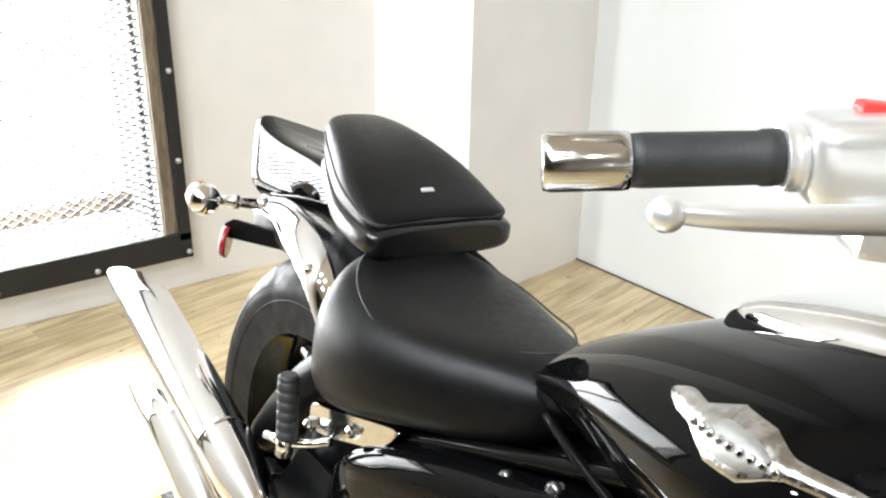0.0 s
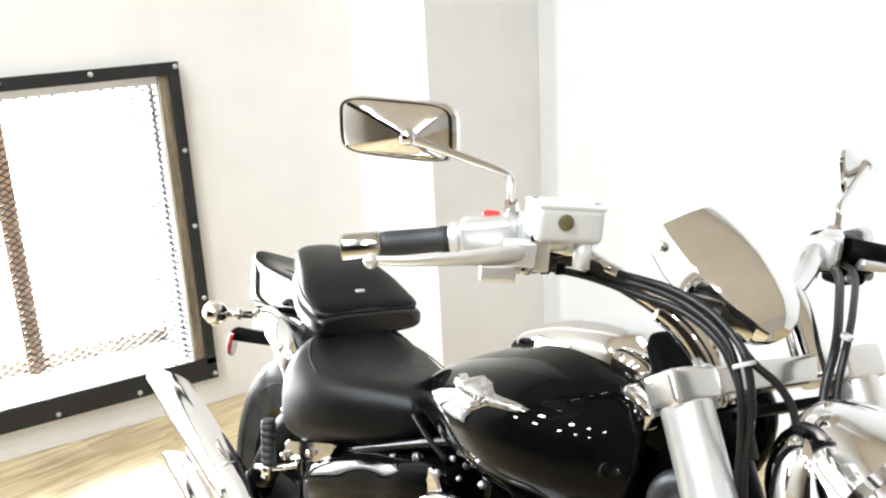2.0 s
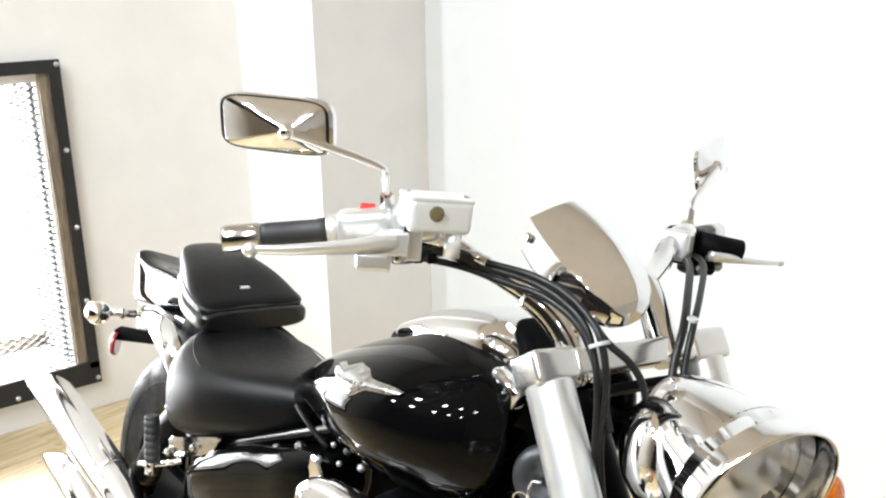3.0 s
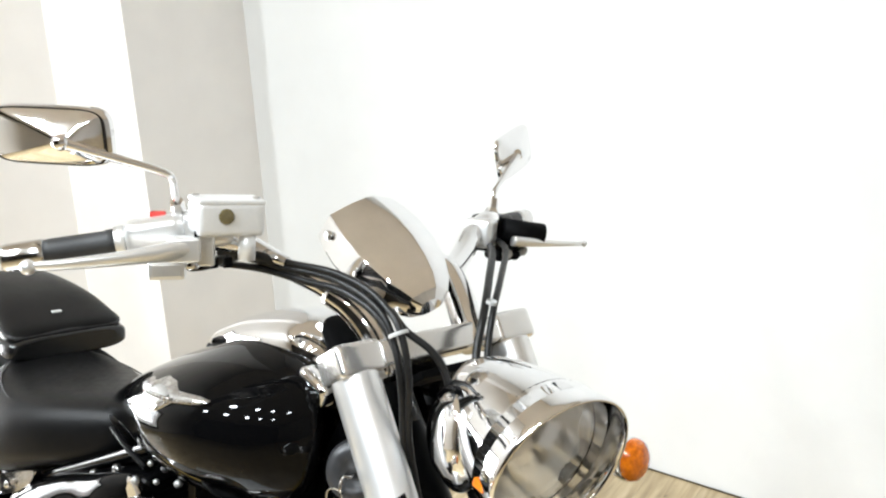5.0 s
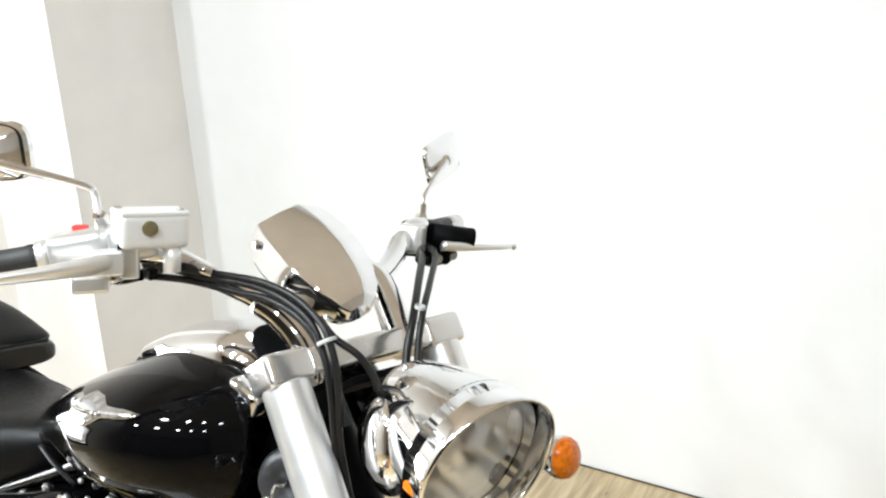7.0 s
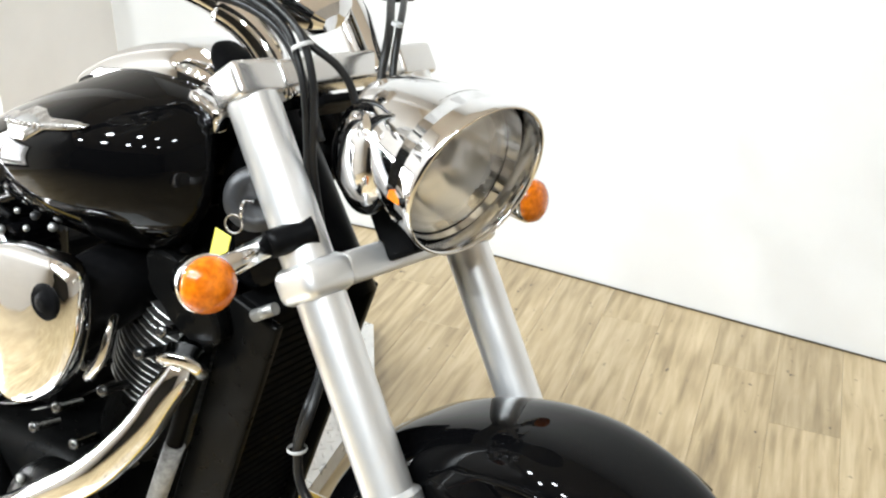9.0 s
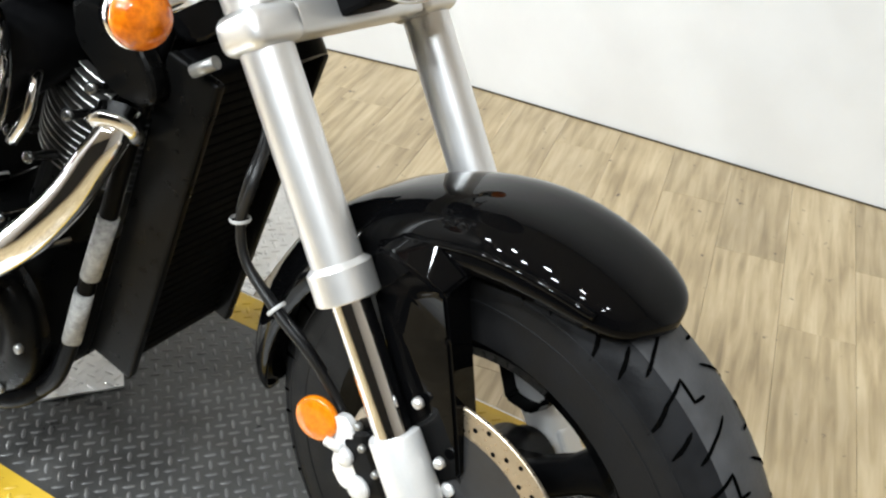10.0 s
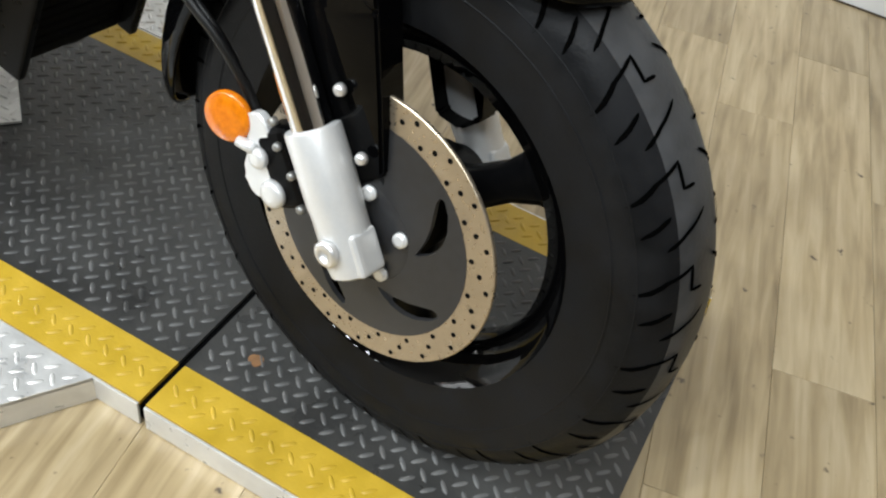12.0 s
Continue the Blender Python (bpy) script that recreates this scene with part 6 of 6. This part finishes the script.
body("breather_pipe", bm, M["chrome_worn"], "small bent chrome breather pipe")
bm = bm_new()
prism(bm, smooth_outline([(-0.752, 0.728), (-0.728, 0.722), (-0.712, 0.690), (-0.722, 0.662), (-0.742, 0.675), (-0.750, 0.70)], 3), Matrix.Translation((0, -0.128, 0)) @ XZ, -0.022, 0.006)
body("intake_bracket", bm, M["chrome"], "small chrome bracket beside the duct")
for k in range(9):
    t = k / 8
    bm = bm_new()
    bmesh.ops.create_uvsphere(bm, u_segments=10, v_segments=8, radius=0.0040 if k % 2 else 0.0055, matrix=Matrix.Translation((-0.60 - 0.13 * t, -0.125 - 0.012 * (k % 3), 0.775 - 0.035 * t + 0.012 * math.sin(k * 2.1))))
    for f in bm.faces:
        f.smooth = True
    body("carburettor_screw", bm, M["cast_grey"] if k % 3 else M["dark_alloy"], "small bright fastener under the tank")
# exhaust
bm = bm_new()
tube(bm, [(-0.455, -0.105, 0.648), (-0.4440, -0.128, 0.637), (-0.443, -0.138, 0.624), (-0.4536, -0.150, 0.5997), (-0.4723, -0.165, 0.5595), (-0.5027, -0.180, 0.5169), (-0.5366, -0.190, 0.4813), (-0.600, -0.196, 0.432), (-0.70, -0.20, 0.36), (-0.85, -0.207, 0.29), (-1.0, -0.20, 0.28), (-1.13, -0.19, 0.290)], [0.017, 0.018, 0.019, 0.0205, 0.022, 0.023, 0.0235, 0.024, 0.025, 0.026, 0.027, 0.028], 22, 7)
front_pipe = body("exhaust_pipe", bm, M["chrome"], "chrome front exhaust header")
bm = bm_new()
lathe(bm, [(0.018, -0.014), (0.027, -0.011), (0.027, 0.003), (0.031, 0.004), (0.031, 0.010), (0.022, 0.014), (0.018, 0.015)], frame_to((-0.4445, -0.126, 0.638), (0.25, -0.70, -0.62)), 22)
part("header_flange", bm, M["chrome_worn"], front_pipe, "polished exhaust flange")
bm = bm_new()
tube(bm, [(-0.70, -0.190, 0.652), (-0.8157, -0.205, 0.5913), (-0.89, -0.208, 0.556), (-0.948, -0.210, 0.523), (-1.02, -0.209, 0.482), (-1.072, -0.207, 0.452), (-1.12, -0.203, 0.436), (-1.19, -0.198, 0.444)], [0.0155, 0.0155, 0.016, 0.016, 0.0165, 0.018, 0.020, 0.0225], 22, 6)
rear_pipe = body("exhaust_pipe", bm, M["chrome"], "chrome rear exhaust pipe")
bm = bm_new()
tube(bm, [(-0.690, -0.192, 0.655), (-0.75, -0.200, 0.625), (-0.8157, -0.2075, 0.5890)], [0.0180, 0.0185, 0.0185], 22, 4)
part("heat_shield", bm, M["chrome"], rear_pipe, "chrome heat shield with a stepped end")
# dark band round the pipe: shade under the shield's end, as colour
bm = bm_new()
tube(bm, [(-0.8165, -0.2065, 0.5890), (-0.8205, -0.207, 0.5868)], 0.0172, 20)
part("shield_shade", bm, M["hole_dark"], rear_pipe)
bm = bm_new()
tube(bm, [(-0.70, -0.188, 0.622), (-0.737, -0.195, 0.6169), (-0.82, -0.20, 0.565), (-0.905, -0.20, 0.5128), (-1.0, -0.20, 0.458), (-1.106, -0.198, 0.398), (-1.16, -0.194, 0.36)], 0.0135, 18, 6)
body("exhaust_pipe", bm, M["chrome_worn"], "chrome lower exhaust pipe beside the heat shield")


def muffler(a, b, r0, r1, r2, slash):
    a, b = Vector(a), Vector(b)
    d = (b - a).normalized()
    m = frame_to(a, d, (0, 0, 1))
    n = (b - a).length
    bm = bm_new()
    prof_m = [(r0, 0), (r0 * 1.06, n * 0.03), (r1 * 0.93, n * 0.12), (r1, n * 0.25), (r2, n * 0.6), (r2, n * 0.86), (r2 * 0.99, n)]
    lathe(bm, prof_m, m, 44, caps=(True, False))
    inv = m.inverted()
    for v in bm.verts:
        q = inv @ v.co
        if q.z > n * 0.7:
            v.co += d * slash * (-(0.45 * q.x + 0.89 * q.y) / r2) * (q.z - n * 0.7) / (n * 0.3)
    muf = body("muffler", bm, M["chrome"], "long chrome slash-cut muffler")
    mod = muf.modifiers.new("sheet", "SOLIDIFY")
    mod.thickness, mod.offset = 0.003, -1
    bm = bm_new()
    lathe(bm, [(r2 * 0.92, n * 0.78), (r2 * 0.5, n * 0.76), (0.003, n * 0.75)], m, 28, caps=(False, True))
    part("muffler_core", bm, M["hole_dark"], muf)
    bm = bm_new()
    lathe(bm, [(r0 * 1.04, -0.0035), (r0 * 1.12, -0.002), (r0 * 1.12, 0.002), (r0 * 1.04, 0.0035)], m, 32, caps=(False, False))
    part("muffler_clamp", bm, M["satin_black"], muf, "thin black clamp ring at the muffler's mouth")
    bm = bm_new()
    lathe(bm, [(r1 * 0.985, n * 0.247), (r1 * 1.03, n * 0.250), (r1 * 1.035, n * 0.256), (r1 * 1.01, n * 0.262)], m, 40, caps=(False, False))
    part("muffler_seam", bm, M["chrome_worn"], muf, "rolled seam where the cone meets the muffler")
    return muf


muffler((-1.185, -0.198, 0.4437), (-1.83, -0.140, 0.472), 0.0235, 0.038, 0.041, 0.07)
muffler((-1.13, -0.190, 0.290), (-1.58, -0.174, 0.378), 0.030, 0.041, 0.044, 0.07)
bm = bm_new()
prism(bm, [(-1.20, 0.53), (-1.12, 0.53), (-1.14, 0.43), (-1.34, 0.36), (-1.36, 0.39), (-1.24, 0.46)], Matrix.Translation((0, -0.145, 0)) @ XZ, -0.006, 0.0015)
body("muffler_bracket", bm, M["satin_black"], "black steel muffler hanger")

# -- radiator --
a, b = Vector((-0.352, 0, 0.705)), Vector((-0.477, 0, 0.290))
d = (a - b).normalized()
m = Matrix.Translation((a + b) / 2) @ Matrix((d.cross(Vector((0, 1, 0))) * -1, (0, 1, 0), d)).transposed().to_4x4()
n = (a - b).length
bm = bm_new()
box(bm, (0.05, 0.17, n), m @ Matrix.Translation((-0.03, 0, 0)), 0.008, 3)
rad = sharpen(body("radiator", bm, M["deep_black"], "matt black radiator in a plastic shroud"), 50)
for side in (-1, 1):
    bm = bm_new()
    box(bm, (0.070, 0.014, n * 1.0), m @ Matrix.Translation((-0.02, side * 0.090, 0)), 0.005, 3)
    part("radiator_shroud", bm, M["engine_black"], rad, "black plastic side shroud")
for k in range(30):
    bm = bm_new()
    box(bm, (0.006, 0.160, 0.003), m @ Matrix.Translation((-0.0068, 0, -n / 2 + 0.02 + k * (n - 0.04) / 29)), 0)
    part("radiator_fin", bm, M["hole_dark"], rad)
bm = bm_new()
tube(bm, [(-0.335, -0.104, 0.728), (-0.362, -0.106, 0.712)], 0.007, 12)
part("shroud_pin", bm, M["cast_grey"], rad, "grey shroud pin")
bm = bm_new()
tube(bm, [(-0.585, -0.09, 0.27), (-0.60, -0.12, 0.225), (-0.645, -0.14, 0.20), (-0.72, -0.14, 0.195)], 0.018, 16, 6)
body("coolant_hose", bm, M["satin_black"], "bent black coolant hose")

# neck panel, ignition lock and key
bm = bm_new()
prism(bm, smooth_outline([(-0.445, 0.80), (-0.43, 0.86), (-0.395, 0.905), (-0.355, 0.865), (-0.335, 0.80), (-0.355, 0.745), (-0.41, 0.73)], 4), Matrix.Translation((0, -0.062, 0)) @ XZ, -0.018, 0.006)
body("neck_panel", bm, M["gloss_black"], "glossy black frame neck cover")
bm = bm_new()
lathe(bm, [(0.030, -0.028), (0.036, -0.012), (0.034, 0.0), (0.024, 0.003), (0.018, 0.001), (0.016, -0.003), (0.003, -0.003)], frame_to((-0.372, -0.098, 0.838), (0.55, -0.82, 0.15)), 30)
body("ignition_lock", bm, M["dark_alloy"], "round chrome ignition lock")
bm = bm_new()
box(bm, (0.003, 0.010, 0.034), frame_to((-0.368, -0.110, 0.842), (0.55, -0.82, 0.15), (0, 0, 1)), 0.001)
bow = frame_to((-0.362, -0.128, 0.836), (0.8, 0.5, 0.0), (0, 0, 1))
lathe(bm, [(0.010, -0.0015), (0.010, 0.0015)], bow, 18)
ring_c = Vector((-0.374, -0.128, 0.818))
tube(bm, [ring_c + Vector((0.009 * math.cos(q), 0.003 * math.cos(q), 0.010 * math.sin(q))) for q in [2 * math.pi * k / 16 for k in range(17)]], 0.0012, 6, 1)
key = tagged(object_from("ignition_key", bm, M["chrome_worn"]), "metal ignition key on a ring in the lock", "key")
key.matrix_world = bike.matrix_world.copy()
bm = bm_new()
box(bm, (0.022, 0.0016, 0.034), Matrix.Translation((-0.392, -0.128, 0.789)) @ Matrix.Rotation(radians(14), 4, "Y"), 0.0006)
part("key_tag", bm, M["yellow_tag"], key, "yellow paper key tag")

SHAPE[0] = KEEP
# -- controls low down and the side stand --
bm = bm_new()
tube(bm, [(-0.74, -0.10, 0.20), (-0.72, -0.16, 0.20), (-0.71, -0.19, 0.205)], 0.012, 12)
tube(bm, [(-0.71, -0.16, 0.20), (-0.67, -0.19, 0.23), (-0.65, -0.20, 0.26)], 0.010, 12)
body("brake_pedal", bm, M["satin_black"], "black brake pedal")
bm = bm_new()
box(bm, (0.05, 0.10, 0.022), Matrix.Translation((-0.75, -0.23, 0.225)) @ Matrix.Rotation(radians(10), 4, "X"), 0.008, 3)
body("foot_peg", bm, M["satin_black"], "black rider foot peg")
bm = bm_new()
tube(bm, [(-0.78, 0.11, 0.20), (-0.80, 0.17, 0.12), (-0.80, 0.255, 0.048)], 0.011, 12)
box(bm, (0.07, 0.05, 0.008), Matrix.Translation((-0.80, 0.265, 0.0425)) @ Matrix.Rotation(radians(8), 4, "X"), 0.002)
body("side_stand", bm, M["satin_black"], "black side stand")

# made-up bolts on the engine's right side, set where glints fall in the camera's view
SHAPE[0] = Matrix()
for k, c in enumerate([(-0.7, -0.138, 0.464), (-0.652, -0.138, 0.51), (-0.622, -0.138, 0.469), (-0.566, -0.138, 0.564), (-0.514, -0.138, 0.535), (-0.502, -0.138, 0.633), (-0.595, -0.138, 0.587), (-0.67, -0.138, 0.409), (-0.551, -0.138, 0.459), (-0.466, -0.138, 0.672), (-0.705, -0.138, 0.526)]):
    bm = bm_new()
    lathe(bm, [(0.006, -0.04), (0.006, 0.0), (0.0075, 0.001), (0.0075, 0.004), (0.005, 0.006), (0.003, 0.0065)], frame_to(c, (0.15, -1, 0.25)), 12 if k % 2 else 6)
    body("glint_bolt", bm, M["bolt_dark"], "small dark bolt, made up where a glint falls on the engine")


# ---- floor boards, one by one ----
bm = bm_new()
box(bm, (PLANK_L - 0.0006, PLANK_W - 0.0006, 0.006), Matrix.Translation((0, 0, -0.003)), 0.0004, 1)
me = bpy.data.meshes.new("plank")
bm.to_mesh(me)
bm.free()
me.materials.append(M["floor_wood"])
turn = radians(PLANK_TURN)
along, across = Vector((math.cos(turn), math.sin(turn), 0)), Vector((-math.sin(turn), math.cos(turn), 0))
rng = random.Random(5)
for j in range(-16, 16):
    offset = rng.random() * PLANK_L
    for i in range(-5, 6):
        c = Vector((-0.6, -0.2, 0)) + along * (i * PLANK_L + offset) + across * (j * PLANK_W)
        if not (-2.95 < c.x < 1.5 and -1.9 < c.y < north_y(c.x) + 0.35):
            continue
        ob = new("plank", me)
        ob.parent = floor
        ob.matrix_parent_inverse = floor.matrix_world.inverted()
        ob.matrix_basis = pose(c.x, c.y, FLOOR_Z, 0, 0, PLANK_TURN)
